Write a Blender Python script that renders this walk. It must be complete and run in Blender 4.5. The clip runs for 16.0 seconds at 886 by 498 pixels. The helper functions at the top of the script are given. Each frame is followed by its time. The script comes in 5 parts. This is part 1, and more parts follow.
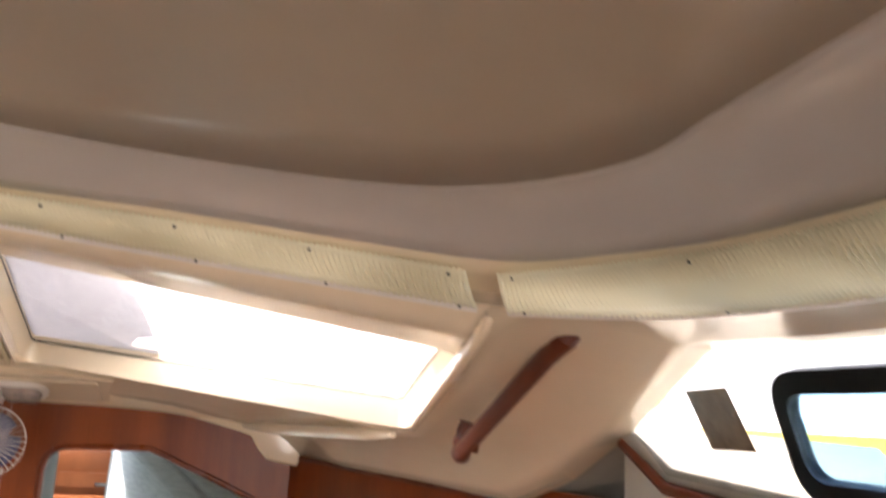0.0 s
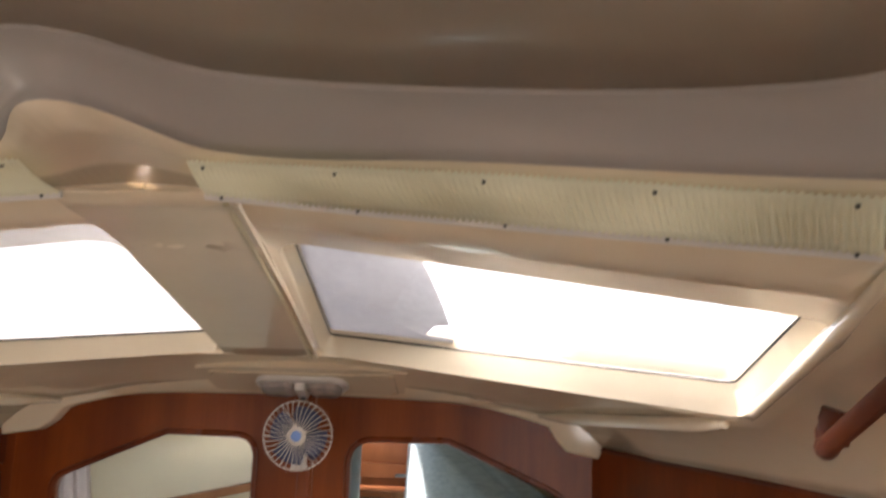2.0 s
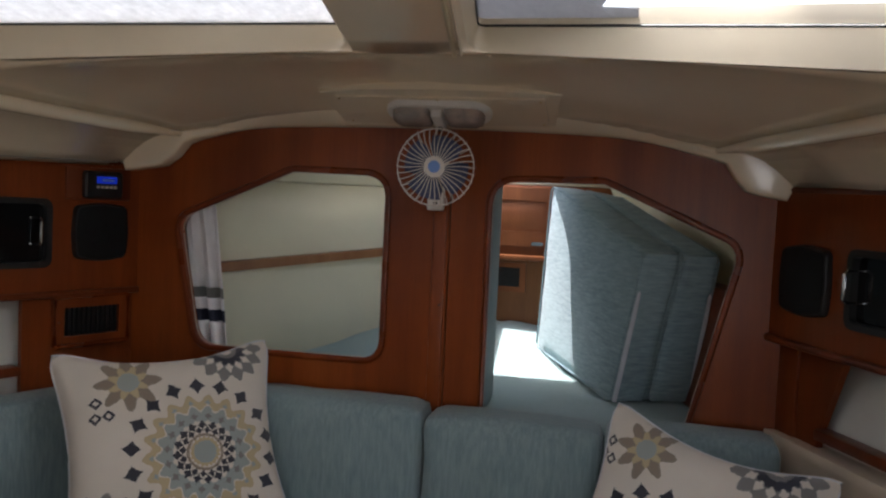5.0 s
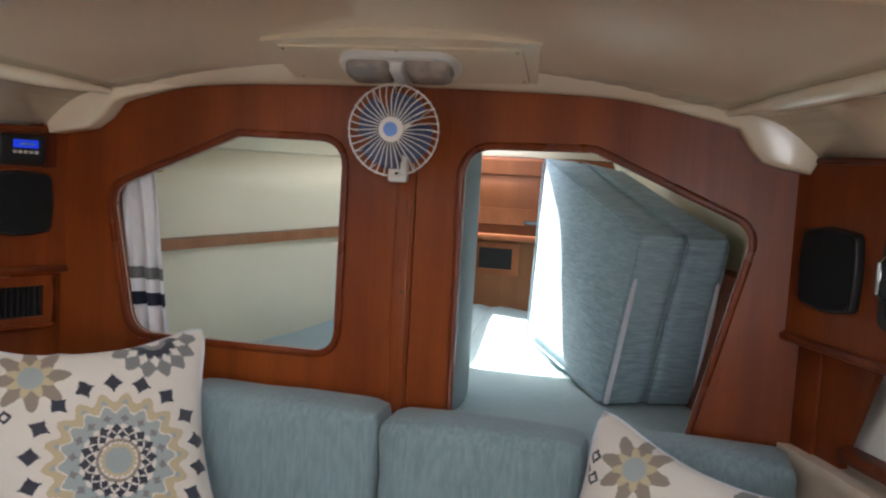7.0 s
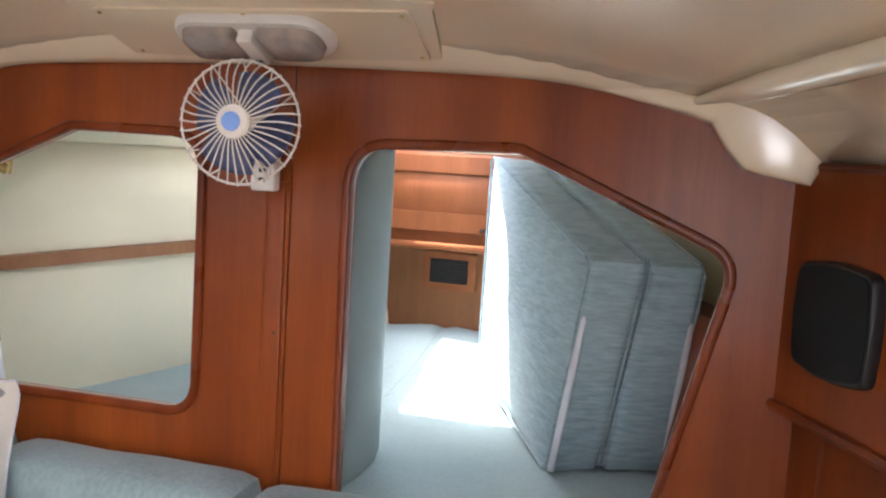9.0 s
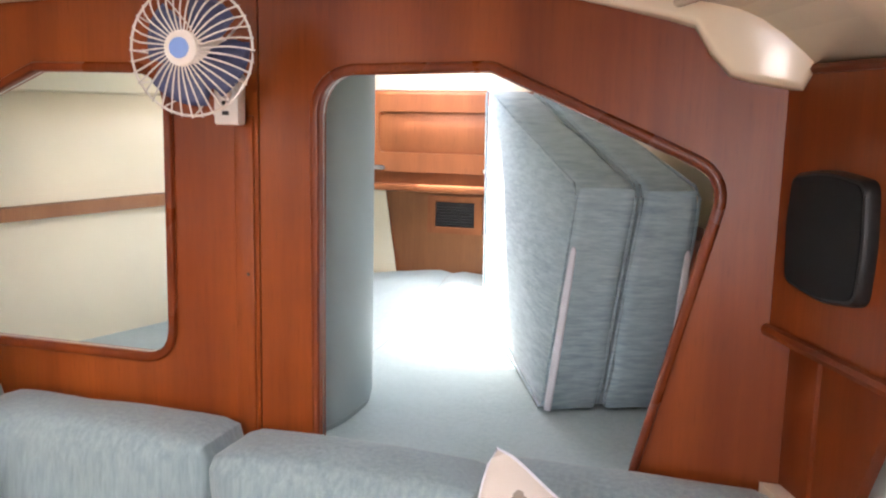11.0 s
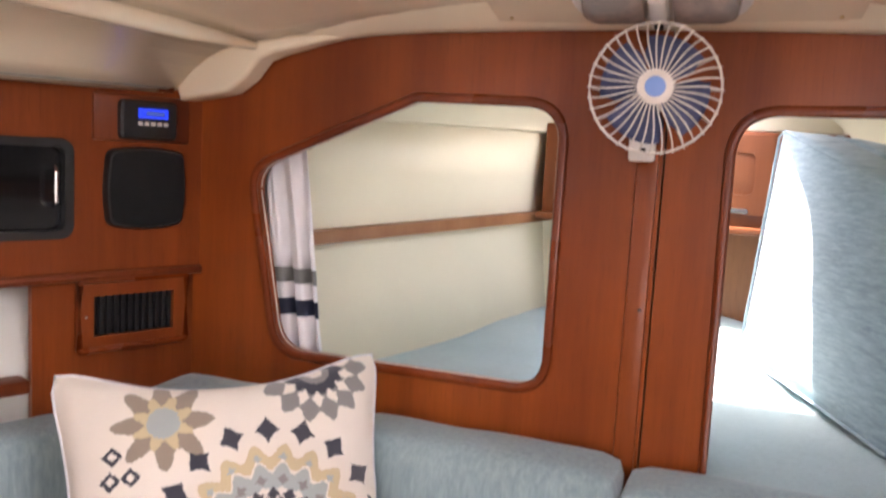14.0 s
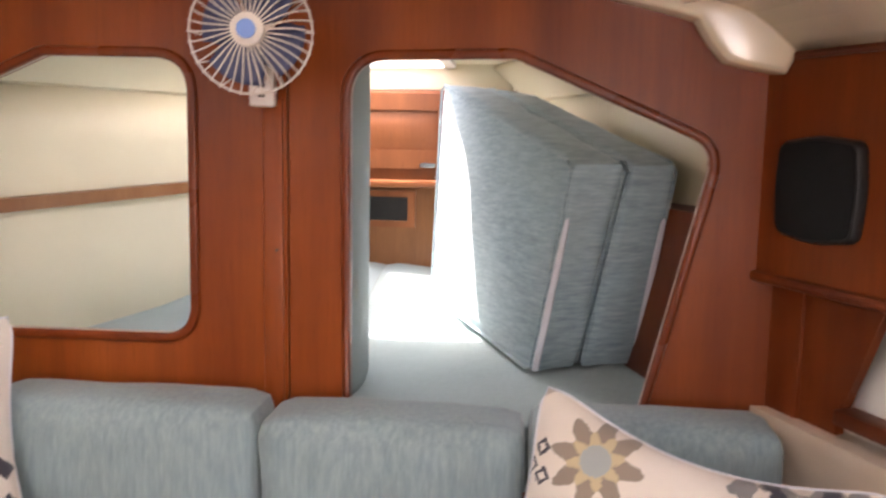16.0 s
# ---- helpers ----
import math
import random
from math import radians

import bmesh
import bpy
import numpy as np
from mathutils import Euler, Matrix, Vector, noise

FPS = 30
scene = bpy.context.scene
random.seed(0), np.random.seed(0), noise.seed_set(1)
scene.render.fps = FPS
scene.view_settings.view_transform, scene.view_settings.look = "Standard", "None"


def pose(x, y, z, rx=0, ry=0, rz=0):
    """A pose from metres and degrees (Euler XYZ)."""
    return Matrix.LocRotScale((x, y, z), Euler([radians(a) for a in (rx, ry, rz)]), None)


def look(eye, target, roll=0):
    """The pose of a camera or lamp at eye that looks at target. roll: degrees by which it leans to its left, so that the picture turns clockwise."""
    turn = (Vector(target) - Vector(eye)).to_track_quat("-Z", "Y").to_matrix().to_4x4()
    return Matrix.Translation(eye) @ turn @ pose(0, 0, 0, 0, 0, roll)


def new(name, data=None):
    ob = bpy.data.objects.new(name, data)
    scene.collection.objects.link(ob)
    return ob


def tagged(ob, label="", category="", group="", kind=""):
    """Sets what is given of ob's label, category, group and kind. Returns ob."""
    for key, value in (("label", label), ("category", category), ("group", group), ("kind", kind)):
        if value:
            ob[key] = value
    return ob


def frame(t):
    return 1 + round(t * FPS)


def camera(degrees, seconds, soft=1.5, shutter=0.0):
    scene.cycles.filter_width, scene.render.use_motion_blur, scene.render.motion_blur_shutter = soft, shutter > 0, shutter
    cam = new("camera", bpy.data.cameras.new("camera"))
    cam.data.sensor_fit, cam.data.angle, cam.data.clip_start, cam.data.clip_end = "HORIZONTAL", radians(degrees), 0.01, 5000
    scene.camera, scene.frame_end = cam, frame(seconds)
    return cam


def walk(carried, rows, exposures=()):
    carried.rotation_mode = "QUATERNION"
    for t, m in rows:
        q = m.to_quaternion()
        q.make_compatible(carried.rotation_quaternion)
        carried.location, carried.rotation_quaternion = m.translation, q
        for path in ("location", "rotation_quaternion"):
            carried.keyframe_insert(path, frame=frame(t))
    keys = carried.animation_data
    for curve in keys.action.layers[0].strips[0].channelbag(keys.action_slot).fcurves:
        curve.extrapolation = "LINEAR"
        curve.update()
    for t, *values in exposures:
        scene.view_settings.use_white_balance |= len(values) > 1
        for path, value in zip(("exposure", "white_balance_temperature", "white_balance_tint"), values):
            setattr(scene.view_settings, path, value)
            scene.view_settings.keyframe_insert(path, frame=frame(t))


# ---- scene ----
cam = camera(56.4, 16.0, 2.2, 0.4)
PATH = [
    (0, (0.578, -2.363, 1.499), (1.032, -0.455, 1.889), 3.2),
    (0.2, (0.572, -2.335, 1.527), (0.974, -0.428, 1.975), 2.4),
    (0.5, (0.568, -2.301, 1.539), (0.921, -0.392, 2.023), 2.0),
    (1, (0.565, -2.272, 1.545), (0.756, -0.348, 2.057), 2.6),
    (1.5, (0.55, -2.228, 1.54), (0.573, -0.284, 2.006), 1.9),
    (2, (0.525, -2.18, 1.497), (0.366, -0.214, 1.832), 1.8),
    (2.5, (0.533, -2.134, 1.454), (0.268, -0.163, 1.667), 2.0),
    (3, (0.532, -2.096, 1.409), (0.213, -0.122, 1.541), 2.5),
    (3.5, (0.485, -2.05, 1.367), (0.151, -0.079, 1.419), 3.0),
    (4, (0.425, -1.987, 1.32), (0.063, -0.02, 1.308), 3.0),
    (6.5, (0.421, -1.712, 1.294), (-0.048, 0.224, 1.117), 2.7),
    (7, (0.471, -1.613, 1.289), (0.013, 0.327, 1.125), 3.3),
    (7.5, (0.472, -1.547, 1.273), (0.093, 0.41, 1.11), 3.9),
    (8, (0.453, -1.392, 1.31), (0.205, 0.588, 1.182), 2.7),
    (8.5, (0.482, -1.275, 1.307), (0.194, 0.696, 1.127), 3.4),
    (9, (0.572, -1.172, 1.329), (0.079, 0.758, 1.139), 3.5),
    (11.5, (0.643, -1.092, 1.284), (0.066, 0.798, 0.974), 1.4),
    (12, (0.58, -1.104, 1.298), (-0.03, 0.779, 1.014), 2.7),
    (12.5, (0.468, -1.146, 1.31), (-0.132, 0.75, 1.102), 3.1),
    (13, (0.297, -1.193, 1.308), (-0.315, 0.704, 1.142), 2.6),
    (13.5, (0.198, -1.239, 1.311), (-0.437, 0.652, 1.168), 2.9),
    (14, (0.145, -1.26, 1.28), (-0.531, 0.608, 1.047), 3.2),
    (14.5, (0.176, -1.262, 1.207), (-0.395, 0.63, 0.901), 2.3),
    (15, (0.26, -1.263, 1.219), (-0.062, 0.676, 0.848), 1.0),
    (15.5, (0.303, -1.262, 1.218), (0.083, 0.695, 0.871), 1.2),
    (16, (0.388, -1.267, 1.231), (0.207, 0.709, 0.978), 1.0),
]
EXPOSE = [(0.0, 2.5, 6700, 20), (0.5, 1.85, 6700, 20), (1.0, 1.95, 6700, 20), (2.0, 1.88, 6600, 16), (2.5, 1.4, 6140, 13), (3.0, 1.15, 6040, 12), (3.5, 0.8, 6040, 12), (4.0, 0.7, 6040, 12), (6.5, 1.7, 5840, 9), (7.0, 2.03, 5840, 10), (8.0, 2.6, 5940, 12), (8.5, 2.5, 5940, 13), (9.0, 2.8, 5940, 14), (11.5, 3.2, 6440, 22), (12.5, 3.16, 6440, 23), (13.5, 2.88, 6340, 23), (14.0, 2.88, 6340, 23), (15.0, 2.68, 6600, 20), (16.0, 2.83, 6800, 24)]
walk(cam, [(t, look(eye, target, roll)) for t, eye, target, roll in PATH], EXPOSE)

# ---- world, sun and large lights ----
world = bpy.data.worlds.new("sky")
scene.world = world
world.use_nodes = True
wn = world.node_tree
sky = wn.nodes.new("ShaderNodeTexSky")
sky.sky_type = "NISHITA"
sky.sun_disc = False
sky.dust_density = 4.5
SUN_DIR = Vector((-0.40, 0.03, 1.0)).normalized()
sky.sun_elevation = math.asin(SUN_DIR.z)
sky.sun_rotation = math.atan2(SUN_DIR.x, SUN_DIR.y)
wn.nodes["Background"].inputs["Strength"].default_value = 0.15
wn.links.new(sky.outputs[0], wn.nodes["Background"].inputs[0])
sun = new("sun", bpy.data.lights.new("sun", "SUN"))
sun.data.energy, sun.data.angle, sun.data.color = 5.0, radians(0.6), (1.0, 0.95, 0.88)
sun.matrix_world = look(SUN_DIR * 20, (0, 0, 0))


def window_lamp(eye, target, w, h, energy, color, spread=180):
    ob = new("window_light", bpy.data.lights.new("window_light", "AREA"))
    ob.data.shape, ob.data.size, ob.data.size_y, ob.data.energy, ob.data.color = "RECTANGLE", w, h, energy, color
    ob.data.spread = radians(spread)
    ob.matrix_world = look(eye, target)
    return ob


window_lamp((0.84, -3.72, 1.00), (-0.9, 0, 1.5), 0.56, 0.6, 0.68, (1.0, 0.90, 0.78), 80)
window_lamp((0.53, -0.93, 1.665), (-0.9, -0.35, 0.95), 0.56, 0.10, 0.8, (1.0, 0.97, 0.92))
window_lamp((0.0, 0.78, 1.455), (0.02, 0.76, 0.0), 0.34, 0.40, 0.35, (1.0, 0.98, 0.94))


# ---- materials ----
def srgb(r, g, b):
    f = lambda c: c / 12.92 if c <= 0.04045 else ((c + 0.055) / 1.055) ** 2.4
    return (f(r / 255), f(g / 255), f(b / 255))


class Nodes:
    """A material's node tree with short calls."""

    def __init__(self, name):
        self.mat = bpy.data.materials.new(name)
        self.mat.use_nodes = True
        self.t = self.mat.node_tree
        self.bsdf = self.t.nodes["Principled BSDF"]

    def node(self, kind, **inputs):
        n = self.t.nodes.new(kind)
        for key, value in inputs.items():
            self.put(n.inputs[key.replace("_", " ")], value)
        return n

    def put(self, socket, value):
        if hasattr(value, "is_linked"):
            self.t.links.new(value, socket)
        elif isinstance(value, (tuple, list)) and socket.type == "RGBA" and len(value) == 3:
            socket.default_value = (*value, 1)
        else:
            socket.default_value = value

    def math(self, op, a, b=0.0):
        n = self.t.nodes.new("ShaderNodeMath")
        n.operation = op
        self.put(n.inputs[0], a)
        self.put(n.inputs[1], b)
        return n.outputs[0]

    def mix(self, f, a, b):
        n = self.t.nodes.new("ShaderNodeMix")
        n.data_type = "RGBA"
        self.put(n.inputs[0], f)
        self.put(n.inputs[6], a)
        self.put(n.inputs[7], b)
        return n.outputs[2]

    def coords(self, scale=(1, 1, 1), turn=(0, 0, 0)):
        c = self.t.nodes.new("ShaderNodeTexCoord")
        m = self.t.nodes.new("ShaderNodeMapping")
        m.inputs["Scale"].default_value = scale
        m.inputs["Rotation"].default_value = [radians(a) for a in turn]
        self.t.links.new(c.outputs["Object"], m.inputs[0])
        return m.outputs[0]

    def noise(self, vec, scale, detail=4.0, rough=0.6):
        return self.node("ShaderNodeTexNoise", Vector=vec, Scale=scale, Detail=detail, Roughness=rough).outputs["Fac"]

    def ramp(self, f, lo, hi):
        n = self.t.nodes.new("ShaderNodeMapRange")
        self.put(n.inputs[0], f)
        n.inputs[1].default_value, n.inputs[2].default_value = lo, hi
        return n.outputs[0]

    def bump(self, height, strength, distance=0.002):
        n = self.node("ShaderNodeBump", Strength=strength, Distance=distance, Height=height)
        self.t.links.new(n.outputs[0], self.bsdf.inputs["Normal"])

    def set(self, **kw):
        for key, value in kw.items():
            self.put(self.bsdf.inputs[key.replace("_", " ")], value)
        return self


def wood(name, light, dark, turn=(0, 0, 0), gloss=0.28, stretch=0.05):
    m = Nodes(name)
    v = m.coords((1, 1, stretch), turn)
    big = m.noise(v, 9, 4, 0.55)
    fine = m.noise(v, 160, 3, 0.6)
    pores = m.noise(v, 420, 2, 0.5)
    blot = m.noise(m.coords(), 3.0, 3)
    c = m.mix(m.ramp(big, 0.3, 0.7), dark, light)
    c = m.mix(m.math("MULTIPLY", m.ramp(fine, 0.35, 0.75), 0.2), c, tuple(0.6 * a for a in dark))
    c = m.mix(m.math("MULTIPLY", m.ramp(pores, 0.58, 0.75), 0.32), c, tuple(0.4 * a for a in dark))
    c = m.mix(m.math("MULTIPLY", m.ramp(blot, 0.4, 0.75), 0.5), c, tuple(0.7 * a for a in dark))
    m.set(Base_Color=c, Roughness=m.math("ADD", m.math("MULTIPLY", blot, 0.2), gloss - 0.06), Specular_IOR_Level=0.28)
    m.bump(m.math("ADD", fine, m.math("MULTIPLY", pores, 0.6)), 0.12, 0.0008)
    return m.mat


def plain(name, color, rough=0.5, metal=0.0, vary=0.12, scale=14.0, bump=0.05, grain=180.0, coat=0.0, spec=0.5):
    m = Nodes(name)
    v = m.coords()
    n = m.noise(v, scale, 4)
    g = m.noise(v, grain, 3)
    c = m.mix(m.ramp(n, 0.3, 0.7), tuple(a * (1 - vary) for a in color), color)
    m.set(Base_Color=c, Metallic=metal, Roughness=m.math("ADD", rough - 0.06, m.math("MULTIPLY", n, 0.12)), Coat_Weight=coat, Coat_Roughness=0.1, Specular_IOR_Level=spec)
    m.bump(g, bump, 0.001)
    return m.mat


def fabric(name, light, dark, along=(1.0, 1.0, 0.12), sheen=0.35):
    """Chenille with short streaks along one axis."""
    m = Nodes(name)
    v = m.coords(along)
    streak = m.noise(v, 130, 4, 0.7)
    fine = m.noise(v, 420, 2, 0.6)
    wear = m.noise(m.coords(), 5, 3)
    c = m.mix(m.ramp(streak, 0.32, 0.68), dark, light)
    c = m.mix(m.math("MULTIPLY", m.ramp(wear, 0.35, 0.7), 0.3), c, tuple(min(1, a * 1.25) for a in light))
    m.set(Base_Color=c, Roughness=0.9, Sheen_Weight=sheen, Sheen_Roughness=0.4, Specular_IOR_Level=0.2)
    m.bump(m.math("ADD", streak, m.math("MULTIPLY", fine, 0.7)), 0.5, 0.0015)
    return m.mat


MAHOG = wood("mahogany", (0.34, 0.080, 0.0125), (0.175, 0.033, 0.0065))
# the bulkhead's mahogany again, darkened for the dimmer light on the side walls
MAHOG_SHADED = wood("mahogany_shaded", (0.27, 0.060, 0.0115), (0.145, 0.028, 0.0065))
MAHOG_RAIL = wood("mahogany_rail", (0.20, 0.044, 0.011), (0.09, 0.017, 0.006), (0, 90, 0), 0.3)
MAHOG_TRIM = wood("mahogany_moulding", (0.25, 0.052, 0.011), (0.13, 0.024, 0.007), (0, 0, 0), 0.24)
TEAK = wood("teak", (0.40, 0.19, 0.085), (0.27, 0.115, 0.05), (0, 90, 0), 0.4)
PLY = wood("brown_plywood", (0.27, 0.115, 0.045), (0.17, 0.062, 0.024))
TEAK_FWD = wood("teak_cabinet", (0.31, 0.105, 0.036), (0.19, 0.056, 0.019), (0, 90, 0), 0.35)
GEL = plain("cream_gelcoat", (0.86, 0.73, 0.545), 0.24, 0, 0.05, 5, 0.012, 60, 0.6)
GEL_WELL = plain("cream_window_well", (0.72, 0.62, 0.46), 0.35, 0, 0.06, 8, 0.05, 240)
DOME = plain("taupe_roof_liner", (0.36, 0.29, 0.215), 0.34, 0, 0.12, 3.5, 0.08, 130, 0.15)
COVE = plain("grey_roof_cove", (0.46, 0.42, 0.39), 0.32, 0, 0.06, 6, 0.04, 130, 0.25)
HULL = plain("cream_hull_liner", (0.74, 0.665, 0.49), 0.5, 0, 0.06, 4, 0.05, 90)
WHITE = plain("white_plastic", (0.78, 0.74, 0.70), 0.32, 0, 0.05, 20, 0.02)
WHITE_PANEL = plain("white_side_liner", (0.70, 0.68, 0.62), 0.5, 0, 0.08, 9, 0.06)
BEIGE = plain("beige_locker_top", (0.62, 0.50, 0.38), 0.45, 0, 0.08, 12, 0.04)
BLACK = plain("black_plastic", (0.012, 0.012, 0.013), 0.42, 0, 0.3, 30, 0.1, 300)
MESH_BLACK = plain("black_grille_cloth", (0.010, 0.010, 0.011), 0.75, 0, 0.4, 60, 0.6, 900, 0, 0.25)
SMOKE = plain("smoked_acrylic", (0.008, 0.008, 0.009), 0.08, 0, 0.2, 8, 0.0)
CHROME = plain("chrome", (0.75, 0.76, 0.78), 0.12, 1.0, 0.1, 30, 0.0)
BRASS = plain("brass", (0.62, 0.45, 0.18), 0.28, 1.0, 0.2, 30, 0.03)
SEAL = plain("dark_seal", (0.03, 0.028, 0.026), 0.5)
FLOOR = wood("teak_floor", (0.36, 0.20, 0.10), (0.24, 0.12, 0.055), (90, 0, 0), 0.35)
TEAL = fabric("teal_chenille", (0.262, 0.335, 0.343), (0.172, 0.228, 0.245))
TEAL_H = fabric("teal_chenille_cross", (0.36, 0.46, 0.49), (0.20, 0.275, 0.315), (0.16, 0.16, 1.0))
BERTH = fabric("pale_teal_berth_cloth", (0.36, 0.45, 0.445), (0.29, 0.37, 0.37), (1, 1, 1), 0.25)
PAD = plain("grey_teal_vinyl", (0.33, 0.385, 0.38), 0.55, 0, 0.1, 7, 0.1, 220)
PIPING = plain("white_zip_tape", (0.68, 0.68, 0.72), 0.7, 0, 0.1, 60, 0.3)
STRIPE = plain("gold_trim", (0.55, 0.47, 0.30), 0.4, 0, 0.1, 20, 0.02)
BLADE = plain("blue_fan_blade", (0.055, 0.065, 0.15), 0.4, 0, 0.2, 30, 0.02)
FAN_WHITE = plain("ivory_fan_plastic", (0.70, 0.63, 0.56), 0.4, 0, 0.08, 30, 0.02)
FAN_BLUE = plain("blue_badge", (0.16, 0.28, 0.62), 0.35)
HULL_WHITE = plain("white_topside", (0.8, 0.8, 0.78), 0.3, 0, 0.06, 2, 0.01)
# deck colour kept dark to cut the light it bounces onto the cove
DECK = plain("darkened_deck", (0.36, 0.34, 0.29), 0.7, 0, 0.15, 6, 0.3, 200)
YELLOW = plain("yellow_stripe", (0.75, 0.50, 0.06), 0.4)
TAPE = plain("brown_parcel_tape", (0.20, 0.14, 0.08), 0.25, 0, 0.4, 40, 0.5, 60)
NAVY = plain("navy_cloth", (0.02, 0.025, 0.05), 0.85, 0, 0.2, 60, 0.3)
GREYCLOTH = plain("grey_cloth", (0.20, 0.20, 0.19), 0.85, 0, 0.2, 60, 0.3)
CURTAIN = plain("white_curtain_cloth", (0.85, 0.83, 0.84), 0.85, 0, 0.08, 12, 0.3, 500)


def glass(name, tint=(1, 1, 1), rough=0.0):
    m = Nodes(name)
    m.set(Base_Color=tint, Roughness=rough, Transmission_Weight=1.0, IOR=1.02)
    return m.mat


GLASS = glass("clear_acrylic")
# tint added to dim the light that reaches the cove through the side panes
SIDE_GLASS = glass("dimming_side_acrylic", (0.48, 0.49, 0.48))
BLUE_GLASS = glass("blue_tinted_glass", (0.35, 0.62, 0.85))


def frosted(name, low, high):
    m = Nodes(name)
    v = m.coords()
    n = m.noise(v, 38, 5, 0.7)
    s = m.noise(m.coords((1, 0.25, 1)), 90, 4, 0.7)
    c = m.mix(m.ramp(m.math("ADD", m.math("MULTIPLY", n, 0.5), m.math("MULTIPLY", s, 0.5)), 0.35, 0.65), low, high)
    tr = m.node("ShaderNodeBsdfTranslucent", Color=c)
    df = m.node("ShaderNodeBsdfDiffuse", Color=c)
    mx = m.node("ShaderNodeMixShader", Fac=0.45)
    m.t.links.new(tr.outputs[0], mx.inputs[1])
    m.t.links.new(df.outputs[0], mx.inputs[2])
    m.t.links.new(mx.outputs[0], m.t.nodes["Material Output"].inputs[0])
    return m.mat


FROST = frosted("weathered_white_sheet", (0.64, 0.64, 0.64), (0.86, 0.86, 0.86))
CANVAS = frosted("grey_translucent_canvas", (0.36, 0.36, 0.37), (0.42, 0.42, 0.43))


def lens():
    """Ribbed lamp lens; a weak uneven glow is added for its reflected bright spots."""
    m = Nodes("ribbed_lamp_lens")
    v = m.coords()
    n = m.noise(v, 5.0, 1)
    c = m.mix(m.ramp(n, 0.35, 0.65), (0.62, 0.58, 0.40), (0.70, 0.67, 0.50))
    m.set(Base_Color=c, Roughness=0.4, Emission_Color=(1.0, 0.92, 0.62), Emission_Strength=m.math("ADD", 0.012, m.math("MULTIPLY", m.ramp(n, 0.35, 0.7), 0.03)))
    return m.mat


LENS = lens()


def dome_lens():
    m = Nodes("clear_dome_lens")
    v = m.coords()
    n = m.noise(v, 30, 3)
    m.set(Base_Color=m.mix(m.ramp(n, 0.4, 0.65), (0.42, 0.38, 0.36), (0.62, 0.50, 0.44)), Roughness=0.12, Transmission_Weight=0.25, Coat_Weight=0.5)
    m.bump(m.node("ShaderNodeTexWave", Vector=m.coords((1, 1, 1)), Scale=120.0).outputs["Fac"], 0.3, 0.001)
    return m.mat


DOME_LENS = dome_lens()


def screen():
    m = Nodes("blue_display")
    m.set(Base_Color=(0.01, 0.02, 0.3), Roughness=0.2, Emission_Color=(0.03, 0.08, 1.0), Emission_Strength=0.12)
    return m.mat


SCREEN = screen()


